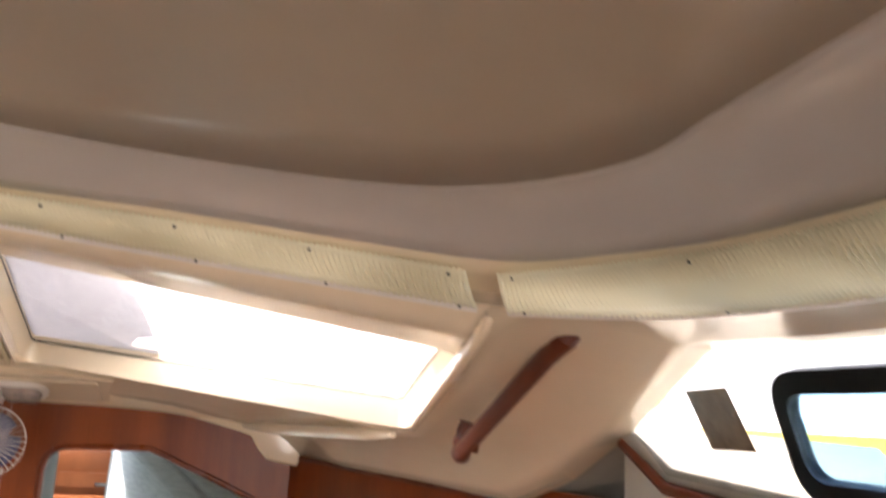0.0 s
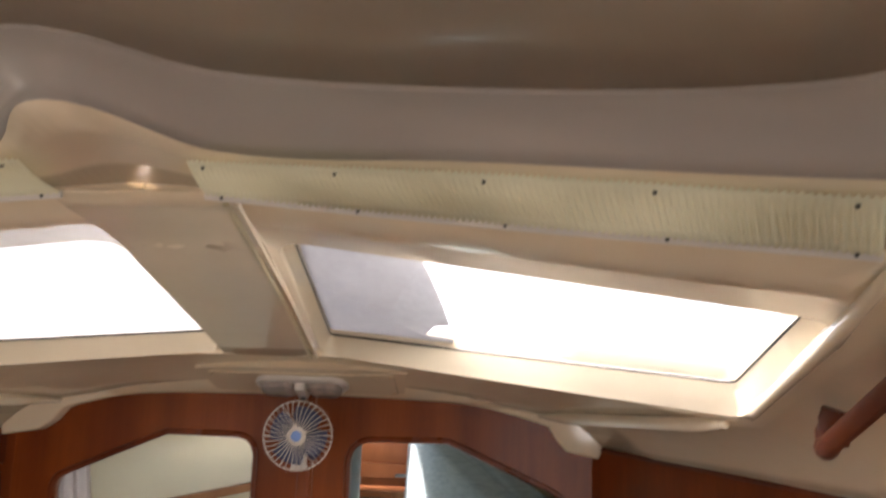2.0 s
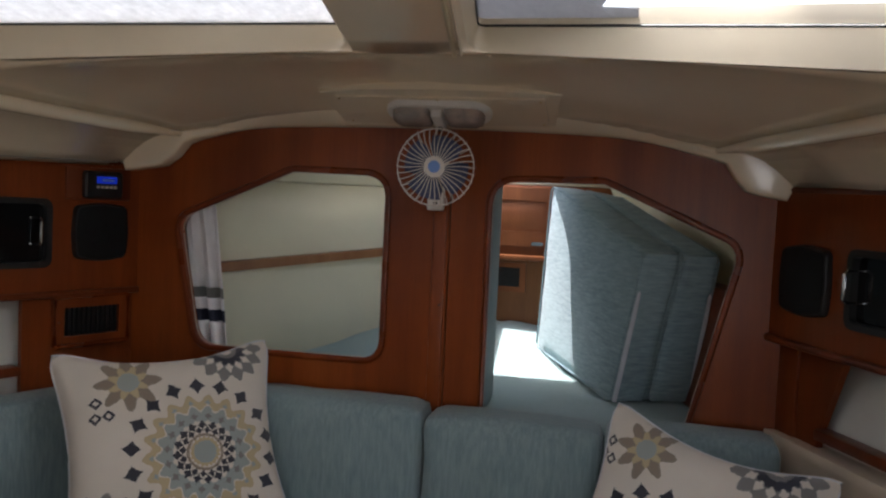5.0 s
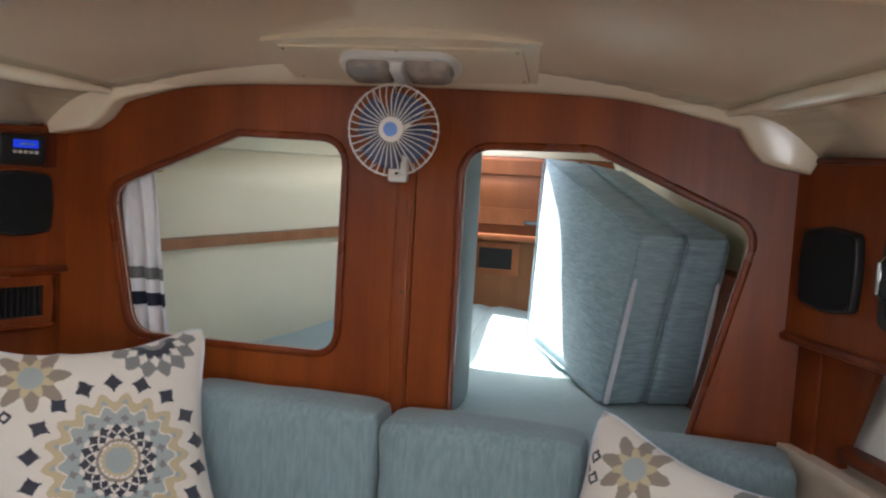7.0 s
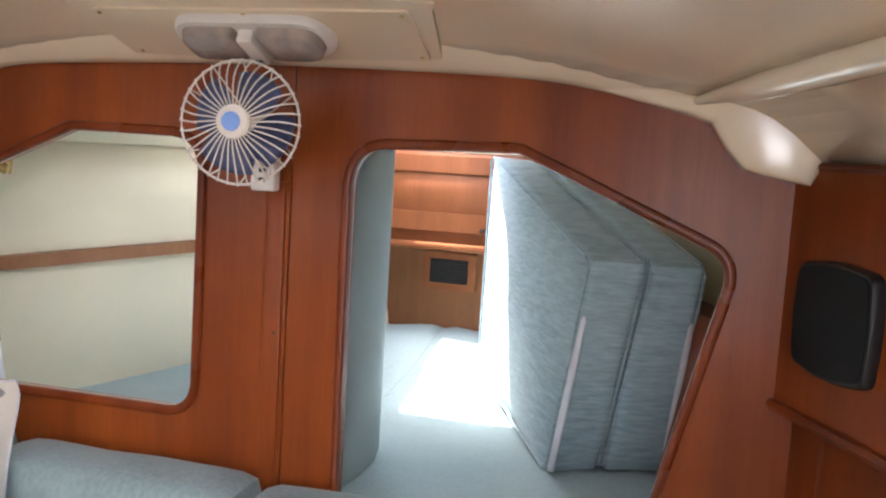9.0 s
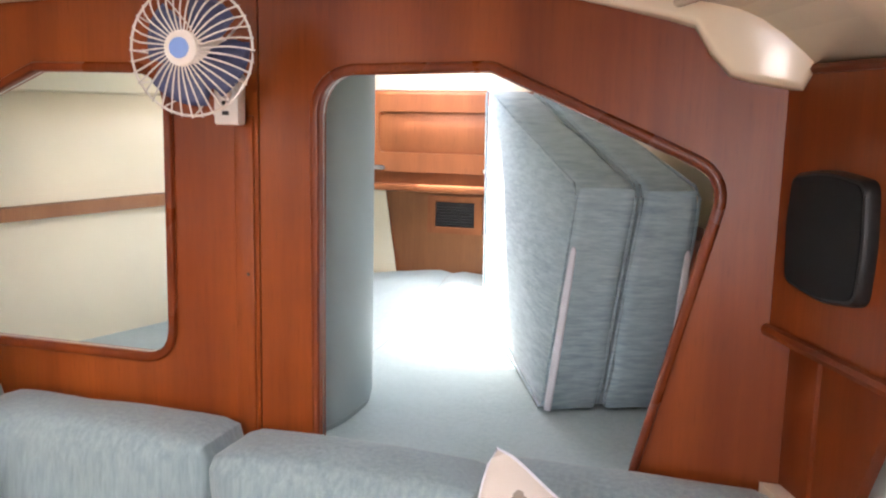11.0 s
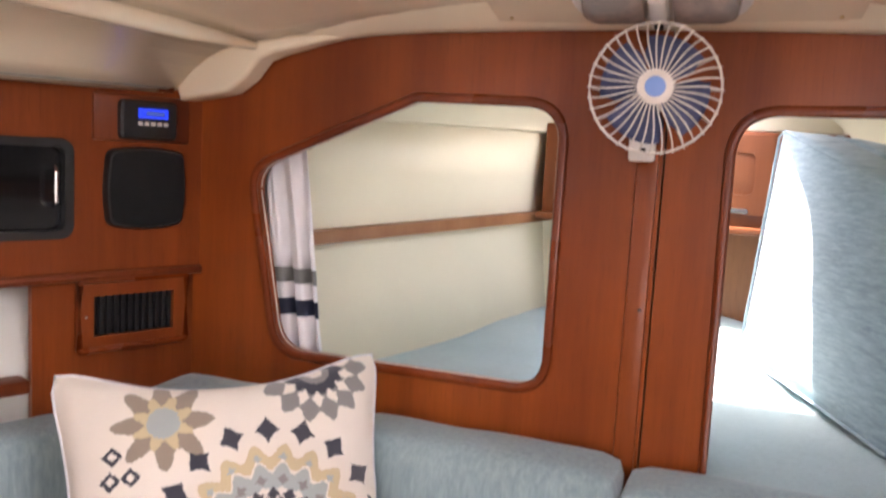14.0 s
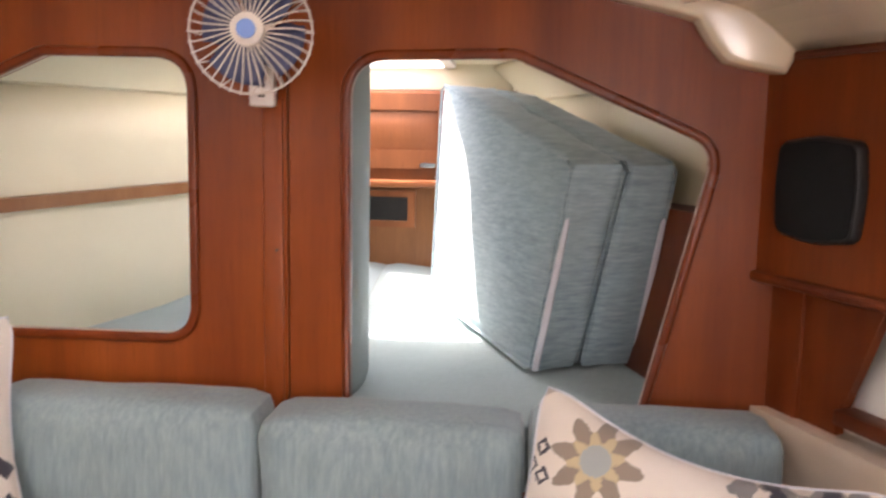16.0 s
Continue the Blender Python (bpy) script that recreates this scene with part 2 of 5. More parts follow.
def pillow_cloth(name, main, stars, daisies, dots):
    """Woven medallions on cream cotton."""
    m = Nodes(name)
    c = m.t.nodes.new("ShaderNodeTexCoord")
    sp = m.t.nodes.new("ShaderNodeSeparateXYZ")
    m.t.links.new(c.outputs["Object"], sp.inputs[0])
    thread = lambda k: m.math("MULTIPLY", m.math("SUBTRACT", m.noise(m.coords((1, 1, 1), (k, k, 0)), 260, 3), 0.5), 0.009)
    X, Z = m.math("ADD", sp.outputs["X"], thread(0)), m.math("ADD", sp.outputs["Z"], thread(40))
    CREAM, TEALG, TAN, COAL, TAUPE, GREY = (0.67, 0.60, 0.52), (0.33, 0.36, 0.35), (0.50, 0.40, 0.24), (0.045, 0.045, 0.06), (0.27, 0.22, 0.17), (0.22, 0.21, 0.20)
    col = CREAM

    def polar(cx, cz):
        dx, dz = m.math("SUBTRACT", X, cx), m.math("SUBTRACT", Z, cz)
        r = m.math("SQRT", m.math("ADD", m.math("MULTIPLY", dx, dx), m.math("MULTIPLY", dz, dz)))
        return r, m.math("ARCTAN2", dz, dx)

    def inside(r, a, radius, wave=0.0, count=0, shift=0.0):
        lim = radius
        if wave:
            lim = m.math("ADD", radius, m.math("MULTIPLY", m.math("COSINE", m.math("ADD", m.math("MULTIPLY", a, float(count)), shift)), wave))
        return m.math("LESS_THAN", r, lim)

    def ring(r, a, mid, size, count, shift=0.0, tall=1.0):
        f = m.math("ABSOLUTE", m.math("SUBTRACT", m.math("FRACT", m.math("ADD", m.math("MULTIPLY", a, count / (2 * math.pi)), 10.0 + shift)), 0.5))
        across = m.math("MULTIPLY", f, 2 * math.pi * mid / count / size)
        up = m.math("ABSOLUTE", m.math("DIVIDE", m.math("SUBTRACT", r, mid), size * tall))
        both = m.math("ADD", m.math("POWER", across, 0.78), m.math("POWER", up, 0.78))
        return m.math("LESS_THAN", both, 1.0)

    def medallion(cx, cz, k=0.9):
        nonlocal col
        r, a = polar(cx, cz)
        col = m.mix(inside(r, a, 0.128 * k, 0.010 * k, 18), col, TAN)
        col = m.mix(ring(r, a, 0.117 * k, 0.008 * k, 18, 0.5), col, TEALG)
        col = m.mix(inside(r, a, 0.105 * k, 0.008 * k, 18), col, CREAM)
        col = m.mix(inside(r, a, 0.101 * k, 0.008 * k, 18), col, TEALG)
        col = m.mix(ring(r, a, 0.084 * k, 0.0105 * k, 16, 0.0, 0.9), col, GREY)
        col = m.mix(inside(r, a, 0.070 * k, 0.003 * k, 16, 3.14), col, CREAM)
        col = m.mix(ring(r, a, 0.062 * k, 0.0120 * k, 16, 0.5, 1.0), col, COAL)
        col = m.mix(ring(r, a, 0.050 * k, 0.0095 * k, 16, 0.0, 1.1), col, COAL)
        col = m.mix(inside(r, a, 0.042 * k), col, TAUPE)
        col = m.mix(inside(r, a, 0.036 * k), col, CREAM)
        col = m.mix(inside(r, a, 0.033 * k, 0.002, 20), col, TAN)
        col = m.mix(inside(r, a, 0.026 * k), col, TEALG)
        col = m.mix(ring(r, a, 0.160 * k, 0.0200 * k, 18, 0.0, 1.15), col, COAL)

    def star(cx, cz, k=1.0):
        nonlocal col
        r, a = polar(cx, cz)
        col = m.mix(inside(r, a, 0.044 * k, 0.0115 * k, 8), col, TAUPE)
        col = m.mix(inside(r, a, 0.027 * k, 0.007 * k, 8, 3.14), col, TAN)
        col = m.mix(inside(r, a, 0.018 * k), col, TEALG)

    def daisy(cx, cz, k=1.0):
        nonlocal col
        r, a = polar(cx, cz)
        col = m.mix(inside(r, a, 0.078 * k, 0.008 * k, 14), col, GREY)
        col = m.mix(ring(r, a, 0.050 * k, 0.010 * k, 14, 0.0, 1.6), col, CREAM)
        col = m.mix(inside(r, a, 0.042 * k, 0.003, 14), col, COAL)
        col = m.mix(inside(r, a, 0.026 * k), col, GREY)
        col = m.mix(inside(r, a, 0.016 * k), col, CREAM)

    medallion(*main)
    star(*stars)
    for place in daisies:
        daisy(*place)
    for cx, cz in dots:
        r, a = polar(cx, cz)
        box = m.math("ADD", m.math("ABSOLUTE", m.math("SUBTRACT", X, cx)), m.math("ABSOLUTE", m.math("SUBTRACT", Z, cz)))
        col = m.mix(m.math("LESS_THAN", box, 0.013), col, COAL)
        col = m.mix(m.math("LESS_THAN", box, 0.006), col, CREAM)
    weave = m.noise(m.coords((1, 1, 1)), 500, 2)
    soil = m.noise(m.coords(), 9, 3)
    col = m.mix(m.math("MULTIPLY", m.ramp(soil, 0.4, 0.8), 0.12), col, TAUPE)
    m.set(Base_Color=col, Roughness=0.9, Sheen_Weight=0.2, Specular_IOR_Level=0.2)
    m.bump(weave, 0.4, 0.001)
    return m.mat


PILLOW = pillow_cloth("medallion_cotton", (0.045, -0.03), (-0.090, 0.138, 1.2), ((-0.165, -0.165), (0.125, 0.205)), ((-0.155, 0.10), (-0.158, 0.068), (-0.133, 0.070)))
PILLOW_2 = pillow_cloth("medallion_cotton_offset", (-0.045, -0.075), (-0.118, 0.142, 1.12), ((0.115, 0.20), (0.19, -0.16)), ((-0.192, 0.138), (-0.203, 0.112), (-0.180, 0.102), (-0.035, 0.195)))


# ---- mesh helpers ----
def mesh_of(name, bm, material, smooth=True):
    bmesh.ops.recalc_face_normals(bm, faces=bm.faces[:])
    me = bpy.data.meshes.new(name)
    bm.to_mesh(me)
    bm.free()
    for m in material if isinstance(material, (list, tuple)) else [material]:
        me.materials.append(m)
    for p in me.polygons:
        p.use_smooth = smooth
    if smooth:
        me.set_sharp_from_angle(angle=radians(38))
    return me


def part(name, bm, material, parent=None, label="", smooth=True):
    ob = new(name, mesh_of(name, bm, material, smooth))
    if parent:
        ob.parent = parent
    return tagged(ob, label)


def thing(name, label, category, at=(0, 0, 0), group="", kind=""):
    ob = new(name)
    ob.location = at
    return tagged(ob, label, category, group, kind)


def single(name, bm, material, label, category, group="", kind="", smooth=True):
    return tagged(part(name, bm, material, None, "", smooth), label, category, group, kind)


def add_box(bm, lo, hi, bevel=0.0, seg=2, m=None):
    vs = [bm.verts.new((x, y, z)) for x in (lo[0], hi[0]) for y in (lo[1], hi[1]) for z in (lo[2], hi[2])]
    fs = [bm.faces.new([vs[i] for i in f]) for f in ((0, 1, 3, 2), (4, 6, 7, 5), (0, 4, 5, 1), (2, 3, 7, 6), (0, 2, 6, 4), (1, 5, 7, 3))]
    geom = vs
    if bevel:
        es = list({e for f in fs for e in f.edges})
        r = bmesh.ops.bevel(bm, geom=es, offset=bevel, segments=seg, profile=0.5, affect="EDGES")
        geom = list({v for f in r["faces"] for v in f.verts})
    if m is not None:
        bmesh.ops.transform(bm, matrix=m, verts=geom)
    return bm


def box(lo, hi, bevel=0.004, seg=2, m=None):
    return add_box(bmesh.new(), lo, hi, bevel, seg, m)


def rounded(points, radii, seg=8):
    """A closed outline with its corners rounded. points: 2D; radii: one for each."""
    out, n = [], len(points)
    for i, p in enumerate(points):
        p = Vector(p)
        a, b = Vector(points[i - 1]) - p, Vector(points[(i + 1) % n]) - p
        r = radii[i]
        if r <= 0:
            out.append(p)
            continue
        half = a.angle(b) / 2
        d = min(r / math.tan(half), 0.49 * a.length, 0.49 * b.length)
        s, e = p + a.normalized() * d, p + b.normalized() * d
        for k in range(seg + 1):
            t = k / seg
            out.append((1 - t) ** 2 * s + 2 * t * (1 - t) * p.lerp(s.lerp(e, 0.5), 0.12) + t * t * e)
    return out


def plate(outer, holes, thick, m, bevel=0.0):
    """A flat plate in the local x-y plane with holes, grown along local -z by thick, moved by m."""
    bm = bmesh.new()
    edges = []
    for loop in (outer, *holes):
        vs = [bm.verts.new((p[0], p[1], 0)) for p in loop]
        edges += [bm.edges.new((vs[i], vs[(i + 1) % len(vs)])) for i in range(len(vs))]
    r = bmesh.ops.triangle_fill(bm, use_beauty=True, use_dissolve=True, edges=edges)
    faces = [g for g in r["geom"] if isinstance(g, bmesh.types.BMFace)]
    ex = bmesh.ops.extrude_face_region(bm, geom=faces)
    bmesh.ops.translate(bm, vec=(0, 0, -thick), verts=[g for g in ex["geom"] if isinstance(g, bmesh.types.BMVert)])
    bmesh.ops.transform(bm, matrix=m, verts=bm.verts[:])
    return bm


def tube(points, radius, sides=8, closed=False, flat=1.0, bm=None, up=(0, 0, 1)):
    """A round bar along 3D points; radius may be a list. flat squeezes it across up."""
    bm = bm or bmesh.new()
    pts = [Vector(p) for p in points]
    n = len(pts)
    rings = []
    for i, p in enumerate(pts):
        a = pts[i - 1] if closed or i else p
        b = pts[(i + 1) % n] if closed or i < n - 1 else p
        d = (b - a).normalized()
        u = Vector(up)
        u = (u - d * u.dot(d))
        u = u.normalized() if u.length > 1e-4 else d.orthogonal().normalized()
        w = d.cross(u)
        r = radius[i] if isinstance(radius, (list, tuple)) else radius
        rings.append([bm.verts.new(p + r * (math.cos(2 * math.pi * k / sides) * w + flat * math.sin(2 * math.pi * k / sides) * u)) for k in range(sides)])
    for i in range(n if closed else n - 1):
        a, b = rings[i], rings[(i + 1) % n]
        for k in range(sides):
            bm.faces.new((a[k], a[(k + 1) % sides], b[(k + 1) % sides], b[k]))
    if not closed:
        bm.faces.new(rings[0][::-1])
        bm.faces.new(rings[-1])
    return bm


def revolve(profile, m=None, seg=32, bm=None):
    """profile of (radius, height) turned about local z."""
    bm = bm or bmesh.new()
    rings = []
    for r, h in profile:
        rings.append([bm.verts.new((max(r, 1e-5) * math.cos(2 * math.pi * k / seg), max(r, 1e-5) * math.sin(2 * math.pi * k / seg), h)) for k in range(seg)])
    new_v = [v for ring in rings for v in ring]
    for a, b in zip(rings, rings[1:]):
        for k in range(seg):
            bm.faces.new((a[k], a[(k + 1) % seg], b[(k + 1) % seg], b[k]))
    if m is not None:
        bmesh.ops.transform(bm, matrix=m, verts=new_v)
    return bm


def skin(rows, closed=False):
    """A surface over rows of 3D points of equal count."""
    bm = bmesh.new()
    vs = [[bm.verts.new(p) for p in row] for row in rows]
    n = len(rows[0])
    for a, b in zip(vs, vs[1:]):
        for k in range(n if closed else n - 1):
            bm.faces.new((a[k], a[(k + 1) % n], b[(k + 1) % n], b[k]))
    return bm


def glide(p0, p1, p2, p3, t):
    """A point between p1 and p2 on a smooth curve that never overshoots long stretches."""
    d = p2 - p1
    a = ((p2 - p0).normalized() if (p2 - p0).length > 1e-6 else d.normalized()) * d.length
    b = ((p3 - p1).normalized() if (p3 - p1).length > 1e-6 else d.normalized()) * d.length
    return (2 * t ** 3 - 3 * t * t + 1) * p1 + (t ** 3 - 2 * t * t + t) * a + (3 * t * t - 2 * t ** 3) * p2 + (t ** 3 - t * t) * b


def along(points, n):
    """n points evenly spaced along a polyline, softened by a Catmull-Rom curve."""
    pts = [Vector(p) for p in points]
    out = []
    for i in range(len(pts) - 1):
        p0, p1, p2, p3 = pts[max(i - 1, 0)], pts[i], pts[i + 1], pts[min(i + 2, len(pts) - 1)]
        for k in range(24):
            t = k / 24
            out.append(glide(p0, p1, p2, p3, t))
    out.append(pts[-1])
    acc = [0.0]
    for a, b in zip(out, out[1:]):
        acc.append(acc[-1] + (b - a).length)
    res, j = [], 0
    for k in range(n):
        want = acc[-1] * k / (n - 1)
        while j < len(acc) - 2 and acc[j + 1] < want:
            j += 1
        f = (want - acc[j]) / max(acc[j + 1] - acc[j], 1e-9)
        res.append(out[j].lerp(out[j + 1], min(max(f, 0), 1)))
    return res


def thicken(ob, depth, offset=1.0):
    md = ob.modifiers.new("thickness", "SOLIDIFY")
    md.thickness, md.offset = depth, offset
    return ob


def raise_top(ob, depth):
    """Thickness that grows upwards, away from the room."""
    lift = sum(p.normal.z * p.area for p in ob.data.polygons)
    return thicken(ob, depth, 1.0 if lift > 0 else -1.0)


def centre(y):
    """The boat's centre line."""
    return -0.022 - 0.11 * y


def mirror(p):
    return Vector((2 * centre(p[1]) - p[0], p[1], p[2]))


# ---- large structure: bulkhead between saloon and forward berth ----
FRONT = Matrix(((1, 0, 0, 0), (0, 0, -1, 0), (0, 1, 0, 0), (0, 0, 0, 1)))  # local x-y to world x-z, face to -y
LEFT_HOLE = rounded([(-0.37, 1.36), (-0.130, 1.36), (-0.131, 0.916), (-0.614, 0.914), (-0.673, 1.232)], [0.02, 0.055, 0.05, 0.055, 0.05])
RIGHT_HOLE = rounded([(0.124, 1.36), (0.378, 1.36), (0.678, 1.235), (0.575, 0.79), (0.124, 0.79)], [0.06, 0.02, 0.05, 0.0, 0.0])
wall = thing("wall_forward", "red-brown varnished mahogany bulkhead with two shaped openings", "wall", kind="structure")
TOP_L = [(-0.87, 1.42), (-0.72, 1.43), (-0.64, 1.46), (-0.52, 1.475), (-0.39, 1.50), (0.0255, 1.50)]
TOP_R = [(0.0285, 1.50), (0.41, 1.495), (0.52, 1.47), (0.64, 1.45), (0.70, 1.43), (0.84, 1.42)]
part("panel", plate(TOP_L + [(0.0255, 0.0), (-0.87, 0.0)], [LEFT_HOLE], 0.024, FRONT), MAHOG, wall)
part("panel", plate(TOP_R + [(0.84, 0.0), (0.0285, 0.0)], [RIGHT_HOLE], 0.024, FRONT), MAHOG, wall)
part("groove_backing", box((0.015, 0.026, 0.0), (0.04, 0.034, 1.5), 0), SEAL, wall)
part("batten", box((-0.012, -0.006, 0.5), (0.020, 0.002, 1.296), 0.003), MAHOG, wall)
for loop in (LEFT_HOLE, RIGHT_HOLE):
    grown = [Vector((p[0], -0.003, p[1])) for p in loop]
    mid = sum(grown, Vector()) / len(grown)
    part("trim", tube([p + (p - mid).normalized() * 0.006 for p in grown], 0.0078, 8, True, 0.8, None, (0, 1, 0)), MAHOG_TRIM, wall, "rounded dark edge moulding")
    part("edge_band", tube([p + Vector((0, 0.018, 0)) + (p - mid).normalized() * 0.0012 for p in grown], 0.0024, 6, True), FAN_WHITE, wall, "pale edge banding")

# ---- saloon roof ----
LE = along([(centre(-0.485), -0.485, 1.56), (0.45, -0.57, 1.533), (0.88, -0.855, 1.463)], 13)
BH = [(-0.022, 0.0, 1.476), (0.2, 0.0, 1.476), (0.40, 0.0, 1.470), (0.52, 0.0, 1.452), (0.615, 0.0, 1.44)]
BH = along(BH, 13)
RIDGE = [Vector((0.615, 0, 1.44)), Vector((0.88, -0.855, 1.463))]
UP = along([(centre(-1.34), -1.34, 1.706), (0.212, -1.347, 1.699), (0.53, -1.396, 1.661), (0.845, -1.49, 1.620)], 13)
ceiling = new("ceiling")
tagged(ceiling, "cream moulded gelcoat coachroof ceiling with raised taupe centre", "ceiling", "", "structure")


def both(rows):
    """A surface and its mirror image across the centre line."""
    a = skin(rows)
    for row, nxt in zip(rows, rows[1:]):
        for p, q, r, s in zip(row, row[1:], nxt[1:], nxt):
            a.faces.new([a.verts.new(mirror(v)) for v in (s, r, q, p)])
    bmesh.ops.remove_doubles(a, verts=a.verts[:], dist=0.0004)
    return a


rows = []
for k in range(9):
    t = k / 8
    sag = 0.05 * math.sin(math.pi * t) ** 0.8
    rows.append([a.lerp(b, t) + Vector((0, 0, sag * (1 - (i / 12) ** 3))) for i, (a, b) in enumerate(zip(BH, LE))])
raise_top(part("front_ceiling", both(rows), GEL, ceiling), 0.02)
CORNICE = along([(-0.022, 0.0, 1.481), (0.17, 0.0, 1.479), (0.40, 0.0, 1.471), (0.52, 0.0, 1.453), (0.61, 0.0, 1.432)], 20)
rows = [[p + Vector((0, y, z)) for p in CORNICE] for y, z in ((-0.003, -0.008), (-0.012, -0.010), (-0.026, -0.004), (-0.042, 0.008), (-0.060, 0.024), (-0.070, 0.040))]
raise_top(part("cornice", both(rows), GEL, ceiling, "rounded cream moulding along the bulkhead"), 0.004)

# skylight surrounds, with a well that rises to the pane
HOLE = [(0.148, -0.495, 1.560), (0.884, -0.856, 1.467), (0.874, -1.296, 1.577), (0.214, -1.116, 1.686)]
PANE = [(0.164, -0.507, 1.599), (0.872, -0.876, 1.519), (0.849, -1.277, 1.597), (0.238, -1.126, 1.692)]
HOLE_PORT = [(-0.064, -0.492, 1.562), (-0.823, -0.856, 1.467), (-0.633, -1.296, 1.577), (-0.010, -1.112, 1.686)]
PANE_PORT = [(-0.050, -0.499, 1.604), (-0.725, -0.870, 1.521), (-0.612, -1.277, 1.597), (0.014, -1.118, 1.692)]


def quad_loop(c, radius, n=7, side=9):
    """A quad's outline with rounded corners, in 3D."""
    c = [Vector(p) for p in c]
    out = []
    for i in range(4):
        p, a, b = c[i], c[i - 1], c[(i + 1) % 4]
        s, e = p + (a - p).normalized() * radius, p + (b - p).normalized() * radius
        out += [(1 - t) ** 2 * s + 2 * t * (1 - t) * p + t * t * e for t in [k / n for k in range(n + 1)]]
        e2 = b + (p - b).normalized() * radius
        out += [e.lerp(e2, k / side) for k in range(1, side)]
    return out


def outer_loop(n=7, side=9):
    """The outline of one half's roof slope, with as many points as quad_loop."""
    edges = [LE, [LE[-1].lerp(UP[-1], k / 12) for k in range(13)], UP[::-1], along([UP[0], (centre(-1.1), -1.1, 1.680), (centre(-0.75), -0.75, 1.609), LE[0]], 13)]
    out = []
    for i in range(4):
        e0, e1 = edges[i - 1], edges[i]
        at = lambda e, f: e[min(int(f * 12), 11)].lerp(e[min(int(f * 12), 11) + 1], f * 12 - min(int(f * 12), 11))
        h = n / 2
        out += [at(e0, 1 - 0.12 * (h - k) / h) if k < h else at(e1, 0.12 * (k - h) / h) for k in range(n + 1)]
        out += [at(e1, 0.12 + 0.76 * k / side) for k in range(1, side)]
    return out


hole, pane, rim = quad_loop(HOLE, 0.055), quad_loop(PANE, 0.018), outer_loop()
for name, flip in (("right", False), ("left", True)):
    f = mirror if flip else Vector
    if flip:
        hole, pane = [[mirror(p) for p in quad_loop(c, r)] for c, r in ((HOLE_PORT, 0.055), (PANE_PORT, 0.018))]
    raise_top(part("skylight_surround", skin([[f(p) for p in rim] , [f(a.lerp(b, 0.6)) for a, b in zip(rim, hole)], [f(p) for p in hole]], True), GEL, ceiling), 0.015)
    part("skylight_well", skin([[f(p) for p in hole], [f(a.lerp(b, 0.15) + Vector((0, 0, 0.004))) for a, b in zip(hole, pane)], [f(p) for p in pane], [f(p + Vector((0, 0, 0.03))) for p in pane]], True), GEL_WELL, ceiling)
    up = Vector((0, 0, 0.004))
    win = thing("window_1" if not flip else "window_2", "clear acrylic skylight pane with dark seal" if not flip else "weathered white acrylic skylight pane", "skylight", kind="structure")
    bm = bmesh.new()
    c3 = sum(pane, Vector()) / len(pane)
    top = [bm.verts.new(f(c3 + (p - c3) * 1.015 + up)) for p in pane]
    bm.faces.new(top)
    bm2 = bmesh.ops.extrude_face_region(bm, geom=bm.faces[:])
    bmesh.ops.translate(bm, vec=(0, 0, 0.006), verts=[g for g in bm2["geom"] if isinstance(g, bmesh.types.BMVert)])
    pn = part("pane", bm, FROST if flip else GLASS, win, "", False)
    pn.visible_shadow = flip
    part("seal", tube([f(p + Vector((0, 0, 0.002))) for p in pane], 0.0022, 5, True), SEAL, win, "thin black rubber seal")

# flat beam between the two skylights
rows = []
for k in range(15):
    t = k / 14
    y = -0.492 - 0.85 * t
    z = 1.560 + 0.2030 * (-0.495 - y) if y > -1.116 else 1.686 + 0.058 * (-1.116 - y)
    left, right = -0.062 + 0.087 * (-0.492 - y), 0.139 + 0.103 * (-0.492 - y)
    rows.append([Vector((left, y, z + 0.004)), Vector((left + 0.004, y, z - 0.003))] + [Vector((left + (right - left) * j / 4, y, z - 0.004)) for j in (1, 2, 3)] + [Vector((right - 0.004, y, z - 0.003)), Vector((right, y, z + 0.004))])
raise_top(part("centre_beam", skin(rows), GEL, ceiling, "flat cream beam"), 0.004)

# roof band that carries the strip lights, recess cove and taupe top
OUT = [(centre(-1.34), -1.34, 1.706), (0.212, -1.347, 1.699), (0.53, -1.396, 1.661), (0.845, -1.49, 1.620), (0.945, -1.565, 1.616), (1.01, -1.66, 1.612), (1.038, -1.76, 1.608), (1.05, -2.0, 1.608), (1.05, -3.75, 1.608)]
INN = [(centre(-1.57), -1.575, 1.716), (0.255, -1.458, 1.708), (0.50, -1.53, 1.68), (0.75, -1.61, 1.648), (0.82, -1.645, 1.641), (0.875, -1.75, 1.636), (0.91, -1.85, 1.633), (0.925, -2.0, 1.632), (0.925, -3.6, 1.632)]
TOPE = [(centre(-1.63), -1.635, 1.752), (0.29, -1.568, 1.742), (0.512, -1.605, 1.714), (0.706, -1.662, 1.696), (0.80, -1.738, 1.691), (0.85, -1.835, 1.69), (0.85, -1.93, 1.69), (0.85, -2.1, 1.69), (0.85, -3.5, 1.69)]


def fine_line(pts, n=8):
    """Each stretch of a polyline cut into n by a Catmull-Rom curve, so that lines of equal count stay in step."""
    pts = [Vector(p) for p in pts]
    out = []
    for i in range(len(pts) - 1):
        p0, p1, p2, p3 = pts[max(i - 1, 0)], pts[i], pts[i + 1], pts[min(i + 2, len(pts) - 1)]
        if i == 0:
            p0 = mirror(p2)
        for k in range(n):
            t = k / n
            out.append(glide(p0, p1, p2, p3, t))
    return out + [pts[-1]]


def ring_of(pts):
    r = fine_line(pts)
    return r + [mirror(p) for p in reversed(r[1:])]


